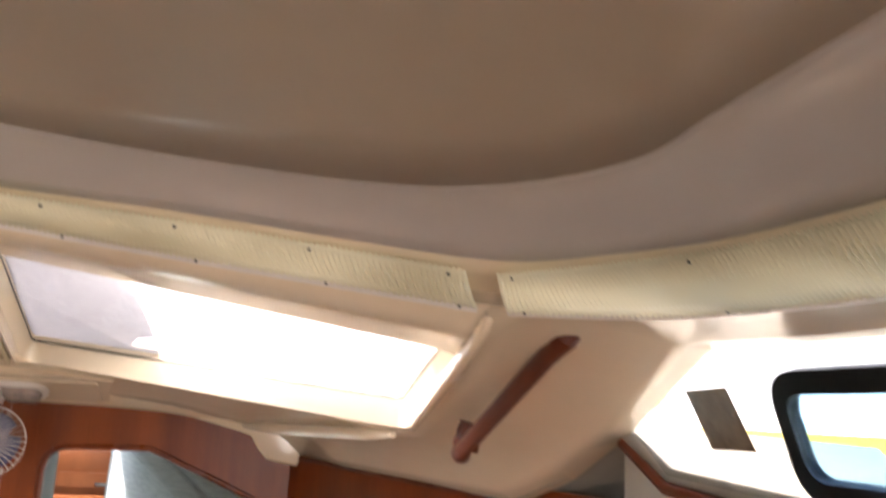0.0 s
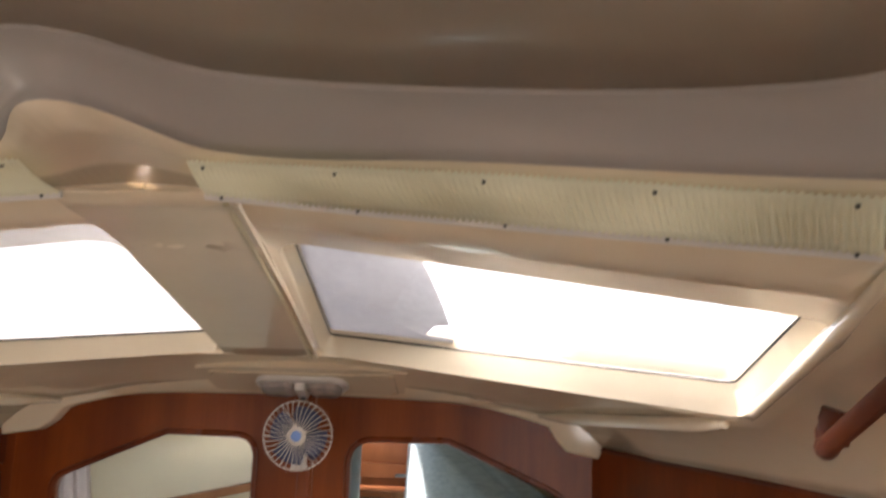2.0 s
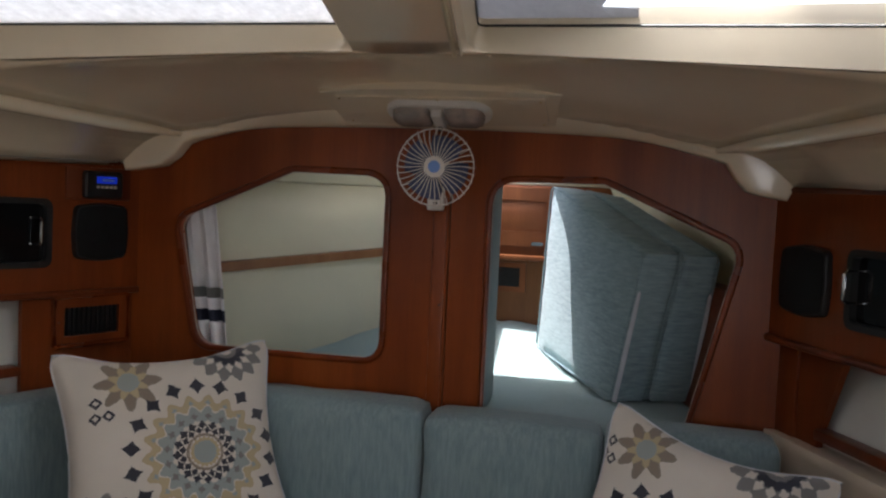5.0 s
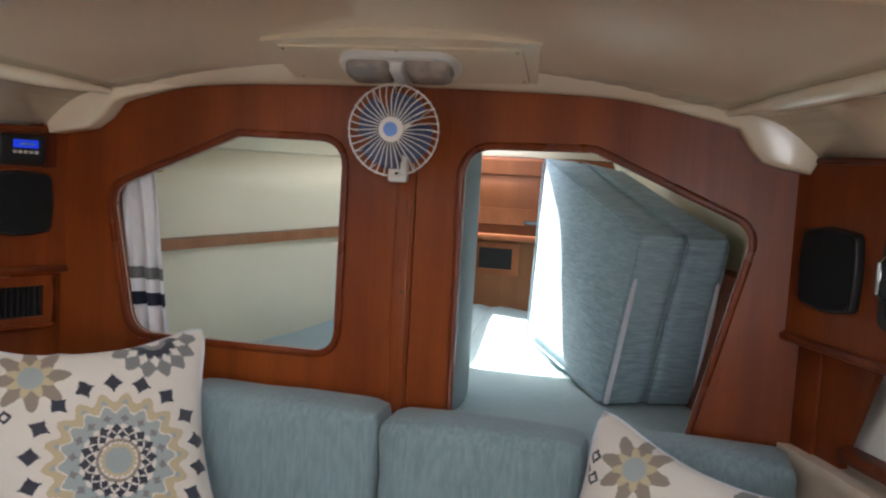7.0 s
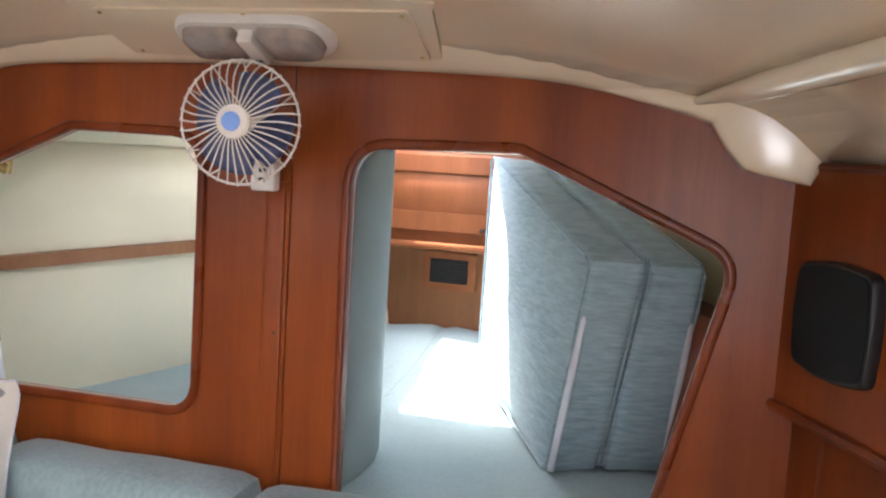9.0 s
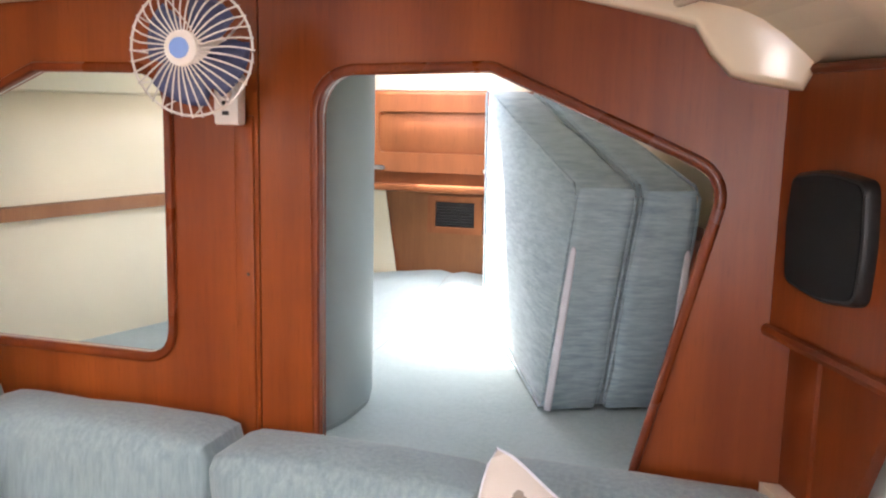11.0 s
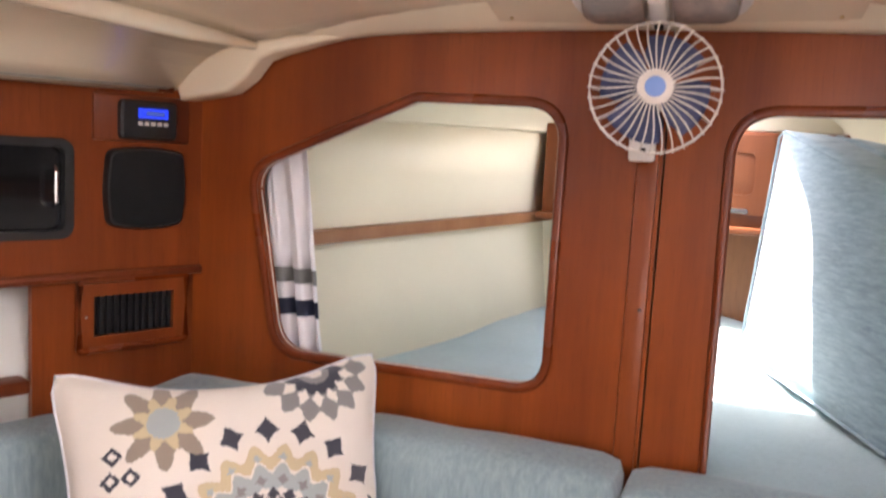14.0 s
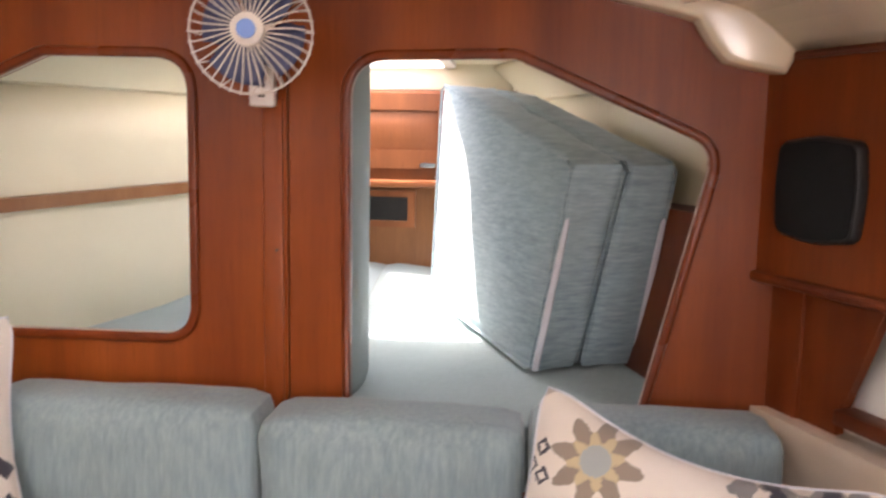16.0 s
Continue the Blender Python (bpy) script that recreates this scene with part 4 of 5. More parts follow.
# ---- fan on the bulkhead ----
def make_fan():
    fan = thing("cabin_fan", "small ivory clip fan with blue blades, hung on the bulkhead", "fan", (0, 0, 0))
    R, hub = 0.0825, 0.022

    def wires(front):
        bm = bmesh.new()
        for k in range(36 if front else 12):
            a = 2 * math.pi * k / (36 if front else 12)
            swirl = 0.09
            pts = []
            for i in range(6):
                t = i / 5
                r = hub + (R + 0.0025 - hub) * t
                ang = a + swirl * math.sin(math.pi * t) * 0.6
                y = -(0.026 * (1 - t ** 2.4)) if front else 0.040 * (1 - t ** 2.4) ** 0.8
                pts.append((r * math.cos(ang), y, r * math.sin(ang)))
            tube(pts, 0.00115, 5, bm=bm)
        return bm

    circ = lambda r, y: [(r * math.cos(2 * math.pi * k / 48), y, r * math.sin(2 * math.pi * k / 48)) for k in range(48)]
    part("front_grille", wires(True), FAN_WHITE, fan)
    part("back_grille", wires(False), FAN_WHITE, fan)
    part("rim", tube(circ(R, 0.0), 0.0017, 8, True), FAN_WHITE, fan)
    TURN = Matrix.Rotation(radians(90), 4, "X")
    part("hub_cap", revolve([(0, 0.033), (0.017, 0.032), (0.0215, 0.029), (0.0225, 0.024), (0.021, 0.020)], TURN), FAN_WHITE, fan)
    part("badge", revolve([(0, 0.0345), (0.0125, 0.0340), (0.0130, 0.0325)], TURN), FAN_BLUE, fan, "round blue badge")
    for k in range(4):
        bm = bmesh.new()
        rows = []
        for i in range(7):
            t = i / 6
            r = 0.016 + 0.054 * t
            half = radians(33 + 11 * math.sin(math.pi * min(1, t * 1.15)))
            rows.append([(r * math.cos(h), 0.012 + 0.010 * math.sin(h * 2), r * math.sin(h)) for h in [half * (j / 3 - 1) for j in range(7)]])
        b = part("blade", skin(rows), BLADE, fan)
        thicken(b, 0.0015)
        b.matrix_local = Matrix.Rotation(k * math.pi / 2 + 0.4, 4, "Y")
    part("motor", revolve([(0, -0.075), (0.020, -0.073), (0.027, -0.064), (0.029, -0.035), (0.022, -0.022), (0, -0.02)], TURN), FAN_WHITE, fan)
    part("arm", tube([(0, 0.06, -0.010), (-0.002, 0.080, -0.03), (-0.006, 0.105, -0.048), (-0.010, 0.135, -0.052)], 0.009, 8), FAN_WHITE, fan)
    clip = part("clip", box((-0.028, 0.118, -0.094), (0.010, 0.148, -0.020), 0.005), WHITE, fan, "white switch box")
    for z in (-0.080, -0.066):
        part("switch", box((-0.014, 0.1155, z), (-0.004, 0.120, z + 0.006), 0.001), SEAL, clip)
    fan.matrix_world = Matrix.Translation((0.0225, -0.160, 1.3755)) @ Matrix.Rotation(radians(7), 4, "Z")
    return fan


make_fan()

screw = single("wall_screw", revolve([(0, 0.002), (0.002, 0.0015), (0.003, 0)], Matrix.Translation((0.010, -0.0055, 1.06)) @ Matrix.Rotation(radians(90), 4, "X"), 10), SEAL, "small dark screw in the bulkhead batten", "screw")

# ---- access panel and dome light over the bulkhead ----
panel_y = Vector((0, 0.105, -0.038)).normalized()
panel_n = Vector((0, -0.038, -0.105)).normalized()
AP = Matrix(((1, panel_y.x, panel_n.x, 0.018), (0, panel_y.y, panel_n.y, -0.098), (0, panel_y.z, panel_n.z, 1.508), (0, 0, 0, 1)))
ap = thing("access_panel", "cream screwed access panel over the bulkhead", "panel")
outline = [(-0.245, 0.075), (-0.262, -0.075), (-0.16, -0.092), (0.0, -0.096), (0.16, -0.092), (0.268, -0.078), (0.262, -0.06), (0.245, 0.075)]
part("plinth", plate([Vector(p) for p in outline], [], 0.045, AP @ Matrix.Translation((0, 0, 0.004))), GEL, ap)
part("cover", plate(rect(-0.232, -0.066, 0.232, 0.062, 0.006), [], 0.004, AP @ Matrix.Translation((0, 0, 0.0085))), GEL, ap)
for sx in (-0.222, 0.0, 0.222):
    for sy in (-0.056, 0.052):
        part("screw", revolve([(0, 0.0025), (0.0022, 0.002), (0.0036, 0.0)], AP @ Matrix.Translation((sx, sy, 0.008)), 10), BRASS, ap)
dl = thing("dome_light", "white oval double dome light with clear ribbed lenses, unlit", "lamp")
DM = AP @ Matrix.Translation((-0.004, -0.008, 0.009)) @ Matrix.Diagonal((1.0, 1.10, 1.1, 1))


def stadium(a, b, n=12):
    out = []
    for sgn in (1, -1):
        for k in range(n + 1):
            t = -math.pi / 2 + math.pi * k / n
            out.append(Vector((sgn * (a - b + b * math.cos(t)), sgn * b * math.sin(t))))
    return out


def stack(levels, m):
    """Outlines at rising heights joined into one solid."""
    bm = skin([[m @ Vector((p[0], p[1], h)) for p in loop] for loop, h in levels], True)
    bm.verts.ensure_lookup_table()
    n = len(levels[0][0])
    bm.faces.new(bm.verts[:n][::-1])
    bm.faces.new(bm.verts[-n:])
    return bm


part("housing", stack([(stadium(0.118, 0.044), -0.003), (stadium(0.118, 0.044), 0.006), (stadium(0.115, 0.041), 0.010), (stadium(0.108, 0.034), 0.010)], DM), WHITE, dl)
for sx in (-1, 1):
    lensm = DM @ Matrix.Translation((sx * 0.060, 0, 0.008))
    part("lens", stack([(rounded([(-0.044, -0.032), (0.044, -0.032), (0.044, 0.032), (-0.044, 0.032)], [0.026 if sx < 0 else 0.006, 0.006 if sx < 0 else 0.026] + [0.006 if sx < 0 else 0.026, 0.026 if sx < 0 else 0.006], 6), 0.0), (rounded([(-0.041, -0.029), (0.041, -0.029), (0.041, 0.029), (-0.041, 0.029)], [0.024 if sx < 0 else 0.005, 0.005 if sx < 0 else 0.024] + [0.005 if sx < 0 else 0.024, 0.024 if sx < 0 else 0.005], 6), 0.014), (rounded([(-0.030, -0.018), (0.030, -0.018), (0.030, 0.018), (-0.030, 0.018)], [0.012] * 4, 6), 0.021)], lensm), DOME_LENS, dl, "clear ribbed lens")
part("bridge", box((-0.012, -0.026, 0.004), (0.012, 0.036, 0.027), 0.004, 2, DM), WHITE, dl)
part("switch", box((-0.006, 0.020, 0.0255), (0.006, 0.032, 0.031), 0.0015, 2, DM), BLACK, dl, "small black rocker switch")

# ---- moulded feet where the roof meets the bulkhead corners ----
for side in (1, -1):
    if side > 0:
        pts = [(0.40, 1.466), (0.47, 1.454), (0.52, 1.442), (0.60, 1.422), (0.632, 1.412), (0.652, 1.380), (0.676, 1.354), (0.700, 1.347), (0.757, 1.337), (0.775, 1.372), (0.80, 1.44), (0.66, 1.50), (0.40, 1.53)]
    else:
        pts = [(-0.40, 1.474), (-0.47, 1.462), (-0.53, 1.449), (-0.61, 1.428), (-0.638, 1.418), (-0.665, 1.385), (-0.700, 1.361), (-0.73, 1.355), (-0.798, 1.344), (-0.81, 1.38), (-0.83, 1.45), (-0.68, 1.51), (-0.40, 1.54)]
    bm = plate([Vector(p) for p in pts], [], 0.045, Matrix.Translation((0, -0.05, 0)) @ FRONT)
    es = [e for e in bm.edges if all(v.co.y < -0.03 for v in e.verts)]
    bmesh.ops.bevel(bm, geom=es, offset=0.009, segments=3, profile=0.5, affect="EDGES")
    for v in bm.verts:
        t = min(max((abs(v.co.x) - 0.40) / 0.22, 0), 1)
        v.co.y = v.co.y * (0.08 + 0.92 * t * t * (3 - 2 * t))
    single("roof_foot", bm, GEL, "cream moulded foot where the roof meets the bulkhead", "moulding", "moulded roof feet", "structure")


# ---- things on the side walls ----
def speaker(w, x0, x1, z0, z1, label):
    ob = thing("wall_speaker", label, "speaker", group="flush wall speakers")
    cx, cz = (x0 + x1) / 2, (z0 + z1) / 2
    base = rounded([(x0, z0 + 0.005), (cx, z0 - 0.006), (x1, z0 + 0.005), (x1 + 0.006, cz), (x1, z1 - 0.004), (cx, z1 + 0.005), (x0, z1 - 0.004), (x0 - 0.006, cz)], [0.016, 0.2, 0.016, 0.2, 0.016, 0.2, 0.016, 0.2], 5)
    sc = lambda k: [Vector((cx + (p[0] - cx) * k, cz + (p[1] - cz) * k)) for p in base]
    part("frame", stack([(base, 0.0), (base, 0.010), (sc(0.965), 0.015), (sc(0.93), 0.0155)], w), BLACK, ob)
    part("grille", stack([(sc(0.925), 0.010), (sc(0.92), 0.017), (sc(0.6), 0.0195), (sc(0.2), 0.020)], w), MESH_BLACK, ob, "black cloth grille")
    return ob


speaker(WR, 0.050, 0.196, 1.109, 1.246, "black speaker on the mahogany side wall")
speaker(WL, 0.042, 0.177, 1.123, 1.257, "black speaker below the radio on the side wall")


def smoked_locker(w, x0, x1, z0, z1, hx, label):
    ob = thing("smoked_locker_door", label, "door", group="smoked locker doors")
    part("surround", plate(rect(x0 - 0.002, z0 - 0.002, x1 + 0.002, z1 + 0.002, 0.022), [rect(x0 + 0.012, z0 + 0.012, x1 - 0.012, z1 - 0.012, 0.014)], 0.02, w @ Matrix.Translation((0, 0, 0.004))), BLACK, ob)
    part("pane", plate(rect(x0 - 0.004, z0 - 0.004, x1 + 0.004, z1 + 0.004), [], 0.006, w @ Matrix.Translation((0, 0, -0.012))), SMOKE, ob, "dark smoked acrylic pane")
    zc = (z0 + z1) / 2 + 0.004
    part("handle", tube([w @ Vector(p) for p in ((hx, zc - 0.03, -0.010), (hx, zc - 0.030, 0.008), (hx, zc - 0.024, 0.016), (hx, zc + 0.024, 0.016), (hx, zc + 0.030, 0.008), (hx, zc + 0.03, -0.010))], 0.0038, 8, False, 1.0, None, (1, 0, 0)), CHROME, ob, "chrome pull handle")
    return ob


smoked_locker(WR, 0.247, 0.798, 1.102, 1.248, 0.256, "black smoked locker door with chrome handle")
smoked_locker(WL, 0.232, 0.798, 1.109, 1.266, 0.262, "black smoked locker door with chrome handle")
radio = thing("radio", "black marine stereo with lit blue display on a wooden plinth", "radio")
part("plinth", box((0.028, 1.268, -0.004), (0.200, 1.346, 0.006), 0.004, 2, WL), MAHOG_RAIL, radio)
part("body", stack([(rect(0.060, 1.272, 0.160, 1.338, 0.010), 0.0), (rect(0.060, 1.272, 0.160, 1.338, 0.010), 0.018), (rect(0.064, 1.276, 0.156, 1.334, 0.008), 0.022)], WL), BLACK, radio)
part("display", box((0.078, 1.308, 0.020), (0.132, 1.325, 0.0232), 0.0008, 1, WL), SCREEN, radio, "blue lit display")
part("readout", box((0.086, 1.3135, 0.0228), (0.118, 1.319, 0.0236), 0.0, 1, WL), FAN_BLUE, radio)
for k in range(5):
    part("button", box((0.078 + 0.0115 * k, 1.296, 0.020), (0.0865 + 0.0115 * k, 1.3025, 0.0238), 0.001, 1, WL), WHITE, radio, "small grey button")
vent = thing("wall_vent", "black louvred air vent in a mahogany frame", "vent")
part("frame", plate(rect(0.026, 0.915, 0.222, 1.038, 0.004), [rect(0.052, 0.940, 0.196, 1.008)], 0.014, WL @ Matrix.Translation((0, 0, 0.004))), MAHOG_SHADED, vent)
part("moulding", tube([WL @ Vector((p[0], p[1], 0.004)) for p in rect(0.028, 0.917, 0.220, 1.036, 0.006)], 0.0055, 8, True), MAHOG_TRIM, vent, "raised dark edge moulding")
part("backing", plate(rect(0.050, 0.938, 0.198, 1.010), [], 0.003, WL @ Matrix.Translation((0, 0, -0.008))), BLACK, vent)
for k in range(11):
    part("slat", box((0.056 + 0.0125 * k, 0.941, -0.007), (0.0605 + 0.0125 * k, 1.007, 0.001), 0.0, 1, WL), BLACK, vent)
part("catch", revolve([(0, 0.003), (0.002, 0.0025), (0.003, 0)], WL @ Matrix.Translation((0.210, 0.975, 0.004)), 10), CHROME, vent)

# ---- roof fittings ----
for f, lab in ((Vector, "long ribbed yellow strip light set in the roof edge"), (mirror, "long ribbed yellow strip light set in the roof edge")):
    a_in = [Vector(p) for p in ((0.220, -1.446, 1.702), (0.51, -1.526, 1.671), (0.780, -1.612, 1.634))]
    a_out = [Vector(p) for p in ((0.206, -1.353, 1.692), (0.525, -1.402, 1.655), (0.826, -1.498, 1.615))]
    b_in = [Vector(p) for p in ((0.808, -1.628, 1.632), (0.868, -1.74, 1.630), (0.905, -1.85, 1.627), (0.918, -2.0, 1.625), (0.918, -2.4, 1.625))]
    b_out = [Vector(p) for p in ((0.856, -1.515, 1.612), (0.938, -1.575, 1.609), (1.000, -1.668, 1.606), (1.040, -2.0, 1.602), (1.040, -2.4, 1.602))]
    for pin, pout, count in ((a_in, a_out, 100), (b_in, b_out, 150)):
        sl = thing("strip_light", lab, "lamp", group="roof strip lights")
        pi, po = along(pin, count * 2 + 1), along(pout, count * 2 + 1)
        rows = [[], [], [], []]
        for i, (p, q) in enumerate(zip(pi, po)):
            d = Vector((0, 0, -0.0032 if i % 2 else 0.0))
            for r, t in zip(rows, (0.0, 0.33, 0.67, 1.0)):
                r.append(f(p.lerp(q, t) + d + Vector((0, 0, -0.004 * math.sin(math.pi * t)))))
        lens_ob = part("lens", skin(rows), LENS, sl, "corrugated yellowed lens")
        thicken(lens_ob, 0.002)
        part("rim", tube([f(q + Vector((0, 0, -0.002))) for q in along(pout, 40)], 0.0045, 6), WHITE, sl, "white edge strip")
        for i in range(5):
            for line in (pi, po):
                p = line[int(6 + (len(line) - 13) * i / 4)]
                inner = pi[int(6 + (len(line) - 13) * i / 4)].lerp(po[int(6 + (len(line) - 13) * i / 4)], 0.06 if line is pi else 0.95)
                part("screw", revolve([(0, -0.0060), (0.0014, -0.0057), (0.0020, -0.003)], Matrix.Translation(f(inner)), 8), SEAL, sl)

for f in (Vector, mirror):
    grip = thing("grab_handle", "varnished mahogany grab rail on the roof side", "handle", group="grab rails")
    a, b = f((0.976, -1.425, 1.616)), f((0.952, -1.056, 1.456))
    d = b - a
    drop = Vector((-0.020 if f is Vector else 0.020, 0.004, -0.022))
    pts = [a + Vector((0, 0, 0.03)), a + drop * 0.7, a + d * 0.10 + drop, a + d * 0.5 + drop * 1.05, a + d * 0.90 + drop, b + drop * 0.7, b + Vector((0, 0, 0.03))]
    part("bar", tube(along(pts, 30), [0.016] * 4 + [0.0125] * 22 + [0.016] * 4, 10, False, 1.2), MAHOG_RAIL, grip)
    for end in (a, b):
        part("foot", revolve([(0.0, 0.006), (0.012, 0.006), (0.014, 0.016), (0.015, 0.05), (0.0, 0.05)], Matrix.Translation(end + Vector((0, 0, -0.022))), 16), MAHOG_RAIL, grip)
    if f is mirror:
        continue
    strip = thing("roof_trim", "pale gold trim strip along the roof beam", "trim", kind="structure")
    part("strip", tube([f(p) for p in along([(0.124, -0.497, 1.553), (0.172, -0.90, 1.622), (0.222, -1.335, 1.686)], 12)], 0.0042, 6), STRIPE, strip)
    part("strip", tube([f(p + Vector((0.012, 0, 0))) for p in along([(0.124, -0.497, 1.554), (0.172, -0.90, 1.623), (0.222, -1.335, 1.687)], 12)], 0.003, 6), GEL, strip)

# grey canvas flap lying over part of the skylight, with a triangular notch in its edge
def on_pane(u, w, lift):
    a, b = Vector(PANE[0]).lerp(Vector(PANE[1]), u), Vector(PANE[3]).lerp(Vector(PANE[2]), u)
    return a.lerp(b, w) + Vector((0, 0, lift))


def flap_edge(w):
    return 0.372 - 0.045 * w - 0.055 * max(w, 0.0) ** 2


outline = [(-0.35, -0.12), (flap_edge(-0.12), -0.12)] + [(flap_edge(0.02 * k), 0.02 * k) for k in range(4)] + [(0.292, 0.070), (0.318, 0.205)] + [(flap_edge(0.24 + 0.13 * k), 0.24 + 0.13 * k) for k in range(7)] + [(-0.35, 1.02)]
bm = plate([Vector(p) for p in outline], [], 0.0, Matrix())
for v in bm.verts:
    v.co = on_pane(v.co.x, v.co.y, 0.016)
bmesh.ops.remove_doubles(bm, verts=bm.verts[:], dist=0.0003)
flap = single("deck_canvas", bm, CANVAS, "grey canvas flap lying over the skylight", "canvas")
thicken(flap, 0.0015)

# ---- forward berth things ----
mat = thing("berth_mattress", "pale teal berth mattress in two fitted halves", "mattress")
for side in (-1, 1):
    rows = []
    for i in range(15):
        y = 0.0 + 1.15 * i / 14
        inner = 0.0002 * side
        w = hull_x(y, side)
        row = []
        for j in range(13):
            t = j / 12
            x = inner + (w - inner) * t
            crown = -0.012 * (1 - min(1, 8 * t)) ** 2 if y > 0.8 else 0.0
            puff = 0.004 * noise.noise(Vector((x * 6, y * 6, 2.0)))
            row.append((x, max(y, 0.026) if not (side > 0 and 0.13 < x < 0.60) else y - 0.02, 0.797 + (berth_z(y) - 0.797) * (1 - 0.55 * t) + crown + puff))
        rows.append(row)
    rows = [[(p[0], p[1], 0.69) for p in rows[0]]] + rows
    part("half", skin(rows), BERTH, mat)

div = thing("padded_divider", "grey-teal padded upholstered divider beside the doorway", "divider")
def bolster(k):
    a = 2 * math.pi * k / 40
    c, d = math.cos(a), math.sin(a)
    return Vector((0.062 + 0.056 * math.copysign(abs(c) ** 0.8, c), 0.165 + 0.132 * math.copysign(abs(d) ** 0.8, d)))


roll = [bolster(k) for k in range(40)]
hem = [Vector((0.062 + (p.x - 0.062) * 0.94, 0.165 + (p.y - 0.165) * 0.97)) for p in roll]
part("padded_cover", stack([(hem, 0.70), (hem, 0.800), (roll, 0.812), (roll, 1.0), (roll, 1.25), (roll, 1.455)], Matrix()), PAD, div)
part("seam", tube([(p.x, p.y, 0.806) for p in hem], 0.003, 6, True), PAD, div)


def hexa(c, r, name, parent, material):
    """A stuffed slab between eight corners: c[i][j][k] over across, along, up."""
    bm = bmesh.new()
    n = 11
    add_box(bm, (0, 0, 0), (1, 1, 1))
    bmesh.ops.subdivide_edges(bm, edges=bm.edges[:], cuts=n, use_grid_fill=True)
    size = ((Vector(c[1][0][0]) - Vector(c[0][0][0])).length, (Vector(c[0][1][0]) - Vector(c[0][0][0])).length, (Vector(c[0][0][1]) - Vector(c[0][0][0])).length)
    for v in bm.verts:
        p = Vector([v.co[i] * size[i] for i in range(3)])
        core = Vector([max(r, min(size[i] - r, p[i])) for i in range(3)])
        d = p - core
        if d.length > r:
            p = core + d.normalized() * r
        q = [p[i] / size[i] for i in range(3)]
        face = 0.010 * math.sin(math.pi * q[1]) * math.sin(math.pi * q[2]) * (-1 if v.co.x < 0.01 else 1 if v.co.x > 0.99 else 0)
        P = Vector()
        for i in (0, 1):
            for j in (0, 1):
                for k in (0, 1):
                    P += Vector(c[i][j][k]) * (q[0] if i else 1 - q[0]) * (q[1] if j else 1 - q[1]) * (q[2] if k else 1 - q[2])
        P.x += face + 0.004 * noise.noise(P * 14)
        P.z += 0.003 * noise.noise(P * 17 + Vector((3, 3, 3)))
        v.co = P
    return part(name, bm, material, parent)


# two slabs standing on edge: near-bottom, near-top, far-bottom, far-top of each upright edge
E0 = [Vector((0.416, 0.268, 0.800)), Vector((0.478, 0.146, 1.203)), Vector((0.160, 0.865, 0.832)), Vector((0.199, 0.676, 1.375))]
E1 = [Vector((0.508, 0.318, 0.800)), Vector((0.568, 0.150, 1.203)), Vector((0.262, 0.885, 0.826)), Vector((0.302, 0.668, 1.368))]
E2 = [Vector((0.632, 0.365, 0.800)), Vector((0.656, 0.164, 1.204)), Vector((0.372, 0.900, 0.818)), Vector((0.404, 0.664, 1.352))]
for a, b, label, zipped in ((E0, E1, "folded teal chenille berth cushion standing on edge", True), ([p + Vector((0.007, 0.002, 0)) for p in E1], E2, "second folded teal cushion leaning behind it", False)):
    ob = thing("folded_cushion", label, "cushion", group="folded berth cushions")
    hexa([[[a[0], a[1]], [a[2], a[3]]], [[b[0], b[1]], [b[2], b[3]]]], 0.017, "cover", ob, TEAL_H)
    for e, inward in ((a, b), (b, a)):
        loop = []
        mid = (sum(e, Vector()) + sum(inward, Vector())) / 8
        for p, q in ((e[0], e[1]), (e[1], e[3]), (e[3], e[2]), (e[2], e[0])):
            loop += [p.lerp(q, t) + (mid - p.lerp(q, t)).normalized() * 0.0065 for t in (0.03, 0.2, 0.4, 0.6, 0.8, 0.97)]
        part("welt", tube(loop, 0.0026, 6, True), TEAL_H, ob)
    k0 = 0.10 if zipped else 0.9
    z0, z1 = a[0].lerp(b[0], k0), a[1].lerp(b[1], k0)
    part("zip", tube([z0.lerp(z1, t) + Vector((0.0, -0.004, 0)) for t in (0.02, 0.3, 0.6, 0.74, 0.76)], [0.0062, 0.0066, 0.0058, 0.0045, 0.002], 8, False, 0.5, None, (0, 1, 0)), PIPING, ob, "white zip tape")

loc = thing("bow_locker", "teak overhead locker with raised panel door at the bow", "locker")
part("body", box((-0.40, 1.05, 1.125), (0.40, 1.148, 1.378), 0.004), TEAK_FWD, loc)
dr = part("door", plate(rect(-0.235, 1.160, 0.20, 1.368, 0.006), [rect(-0.190, 1.212, 0.160, 1.322, 0.016)], 0.016, Matrix.Translation((0, 1.034, 0)) @ FRONT), TEAK_FWD, loc)
part("door_panel", stack([(rect(-0.196, 1.206, 0.166, 1.328), 0.0), (rect(-0.186, 1.216, 0.156, 1.318), 0.001), (rect(-0.160, 1.238, 0.130, 1.296), 0.009)], Matrix.Translation((0, 1.046, 0)) @ FRONT), TEAK_FWD, dr)
part("ledge", box((-0.41, 1.02, 1.108), (0.41, 1.148, 1.128), 0.006), TEAK_FWD, loc)
for x in (-0.19, 0.13):
    part("latch", stack([(stadium(0.024, 0.007, 6), 0.0), (stadium(0.022, 0.006, 6), 0.005)], Matrix.Translation((x, 1.033, 1.170)) @ FRONT), CHROME, dr, "oval chrome latch")
bv = thing("bow_vent", "black louvred heater vent in a teak frame", "vent")
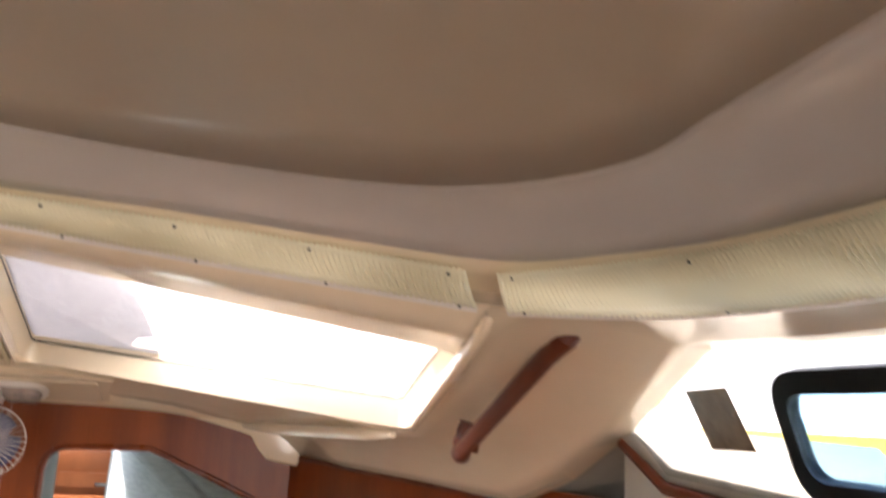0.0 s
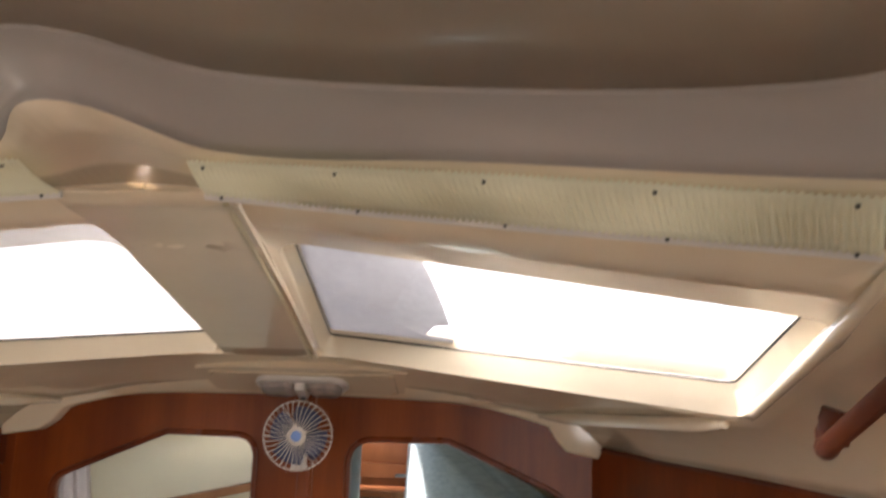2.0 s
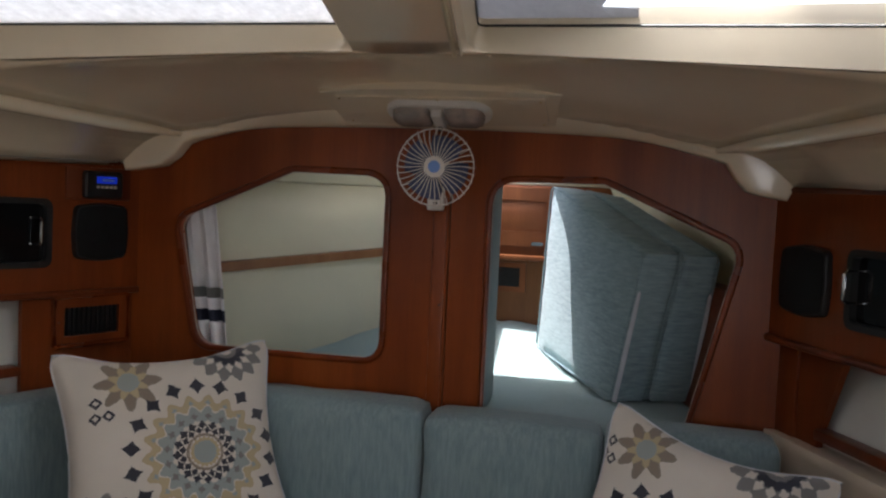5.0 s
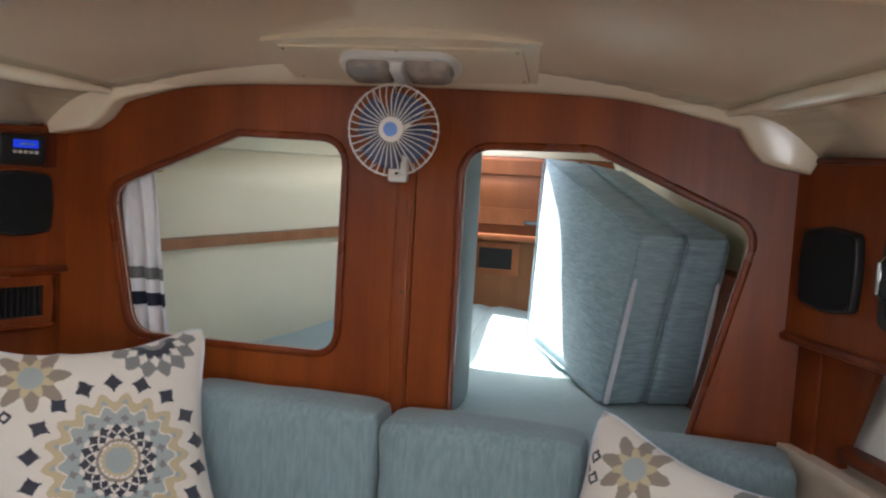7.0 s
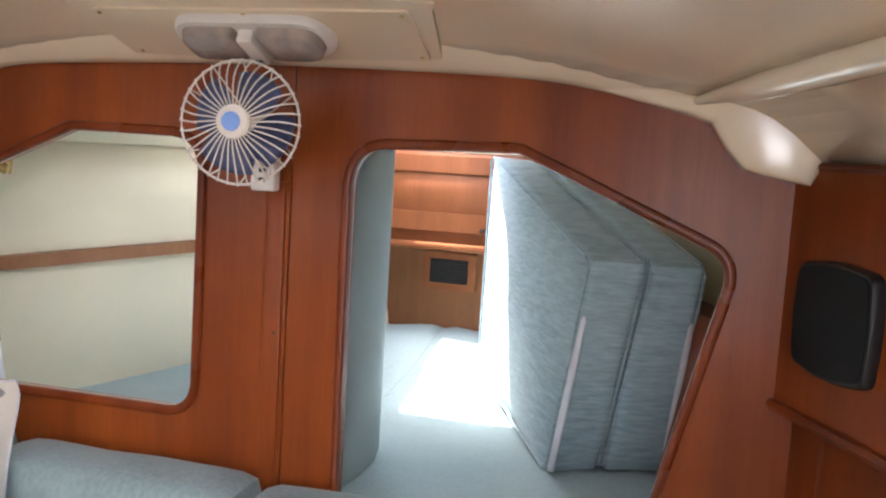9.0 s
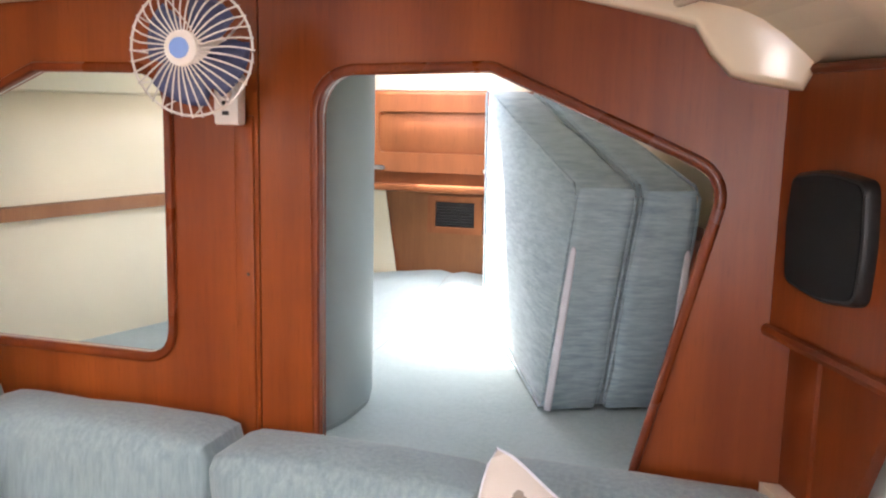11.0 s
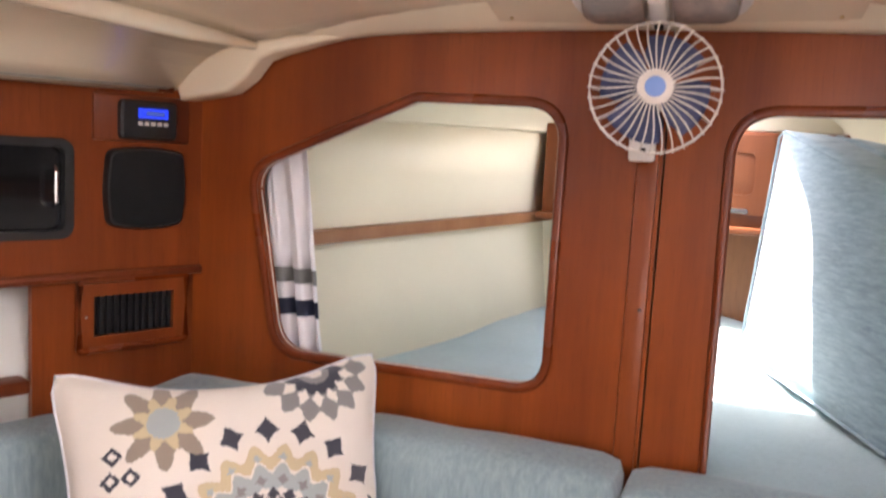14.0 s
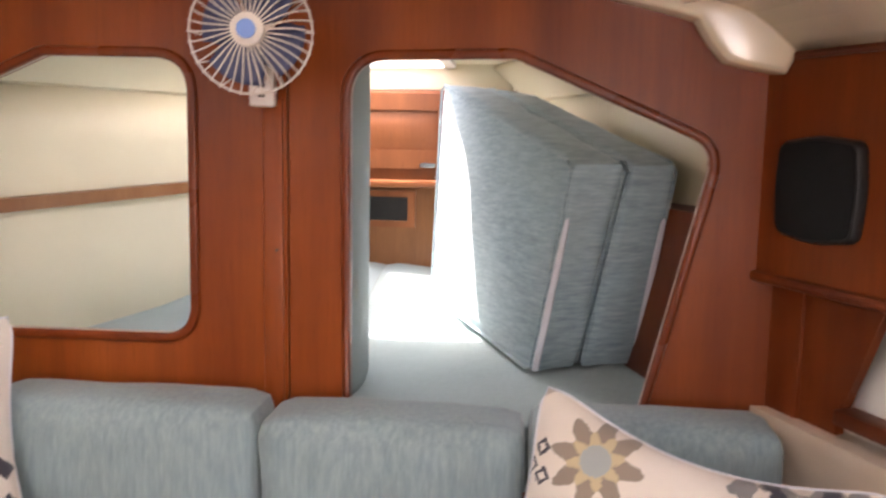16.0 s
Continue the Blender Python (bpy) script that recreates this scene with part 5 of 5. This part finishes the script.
part("frame", plate(rect(-0.075, 0.985, 0.085, 1.092, 0.003), [rect(-0.052, 1.004, 0.062, 1.074)], 0.012, Matrix.Translation((0, 1.130, 0)) @ FRONT), TEAK_FWD, bv)
part("backing", box((-0.06, 1.136, 0.998), (0.07, 1.141, 1.08), 0), BLACK, bv)
for k in range(8):
    part("slat", box((-0.052, 1.130, 1.008 + 0.0083 * k), (0.062, 1.136, 1.0105 + 0.0083 * k), 0), BLACK, bv)

# curtain drawn to the left of the berth opening
cur = thing("curtain", "white curtain with grey and navy bands, drawn to one side", "curtain")


def fold(z0, z1, name, material, label=""):
    rows = []
    for i in range(9):
        z = z0 + (z1 - z0) * i / 8
        f = (1.31 - z) / 0.44
        w0, w1 = -0.715 + 0.045 * f, -0.604 + 0.056 * f
        row = []
        for j in range(49):
            t = j / 48
            row.append((w0 + (w1 - w0) * t, 0.060 + 0.013 * math.sin(t * 13.0 + 4.2 * t * t + 0.5 * math.sin(z * 7)) * (0.7 + 0.5 * f) + 0.004 * math.sin(t * 37 + z * 8), z))
        rows.append(row)
    thicken(part(name, skin(rows), material, cur, label), 0.0015, 0)


for z0, z1, nm, mt, lb in ((1.315, 1.054, "cloth", CURTAIN, ""), (1.054, 1.027, "band", GREYCLOTH, "grey woven band"), (1.027, 0.997, "cloth", CURTAIN, ""), (0.997, 0.967, "band", NAVY, "navy woven band"), (0.967, 0.86, "cloth", CURTAIN, "")):
    fold(z0, z1, nm, mt, lb)
part("rod", tube([(-0.72, 0.058, 1.318), (-0.56, 0.058, 1.318)], 0.005, 8), BRASS, cur)
rl = thing("reading_light", "small brass spot lamp on the hull side, unlit", "lamp")
part("shade", revolve([(0.006, 0.03), (0.014, 0.028), (0.017, 0.02), (0.019, -0.012), (0.017, -0.012), (0.012, 0.0), (0, 0.004)], Matrix.Translation((-0.690, 0.20, 1.285)) @ Matrix.Rotation(radians(12), 4, "Y"), 20), BRASS, rl)
part("bulb", revolve([(0, -0.008), (0.009, -0.006), (0.011, 0.0)], Matrix.Translation((-0.690, 0.20, 1.283)), 16), SEAL, rl)
part("bracket", tube([(-0.690, 0.20, 1.312), (-0.705, 0.20, 1.325), (-0.735, 0.20, 1.325)], 0.004, 6), BRASS, rl)

# ---- outside the side window ----
port = thing("opening_port", "black framed opening port with blue tinted glass", "port")
px, pz = 1.150, 1.552
PM = Matrix(((0, 0.335, -0.942, px), (-1, 0, 0, -1.545), (0, -0.942, -0.335, pz), (0, 0, 0, 1)))
part("frame", plate(rect(0.0, -0.012, 0.62, 0.135, 0.040), [rect(0.022, 0.014, 0.598, 0.110, 0.026)], 0.016, PM), BLACK, port, "rounded black plastic frame")
part("pane", plate(rect(0.015, 0.008, 0.605, 0.116, 0.02), [], 0.004, PM @ Matrix.Translation((0, 0, -0.008))), BLUE_GLASS, port, "blue tinted pane").visible_shadow = False
single("parcel_tape", plate([Vector(p) for p in ((-0.165, 0.005), (-0.072, 0.002), (-0.05, 0.080), (-0.143, 0.082))], [], 0.0008, PM @ Matrix.Translation((0, 0, 0.006))), TAPE, "creased brown tape stuck on the side window", "tape")
boat = thing("neighbour_boat", "white boat moored alongside with a yellow stripe", "boat")
ys = [-9 + 1.2 * k for k in range(13)]
bow = lambda y: 0.5 * max(0.0, (y - 2.5) / 4) ** 2
part("hull", skin([[(2.6 + bow(y) + b, y, z) for y in ys] for z, b in ((-1.2, 0.35), (-0.4, 0.1), (0.5, 0.0), (1.0, -0.05), (1.06, 0.02), (1.08, 1.5))]), HULL_WHITE, boat)
part("stripe", skin([[(2.594 + bow(y) + b, y, z) for y in ys] for z, b in ((0.62, -0.012), (0.76, -0.028))]), YELLOW, boat)
part("cabin", skin([[(3.1 + b, y, z) for y in ys[1:]] for z, b in ((1.05, 0.0), (1.55, 0.12), (1.6, 0.3), (1.62, 1.6))]), HULL_WHITE, boat)
part("cabin_stripe", skin([[(3.09 + b, y, z) for y in ys[1:]] for z, b in ((1.42, 0.085), (1.50, 0.104))]), YELLOW, boat)
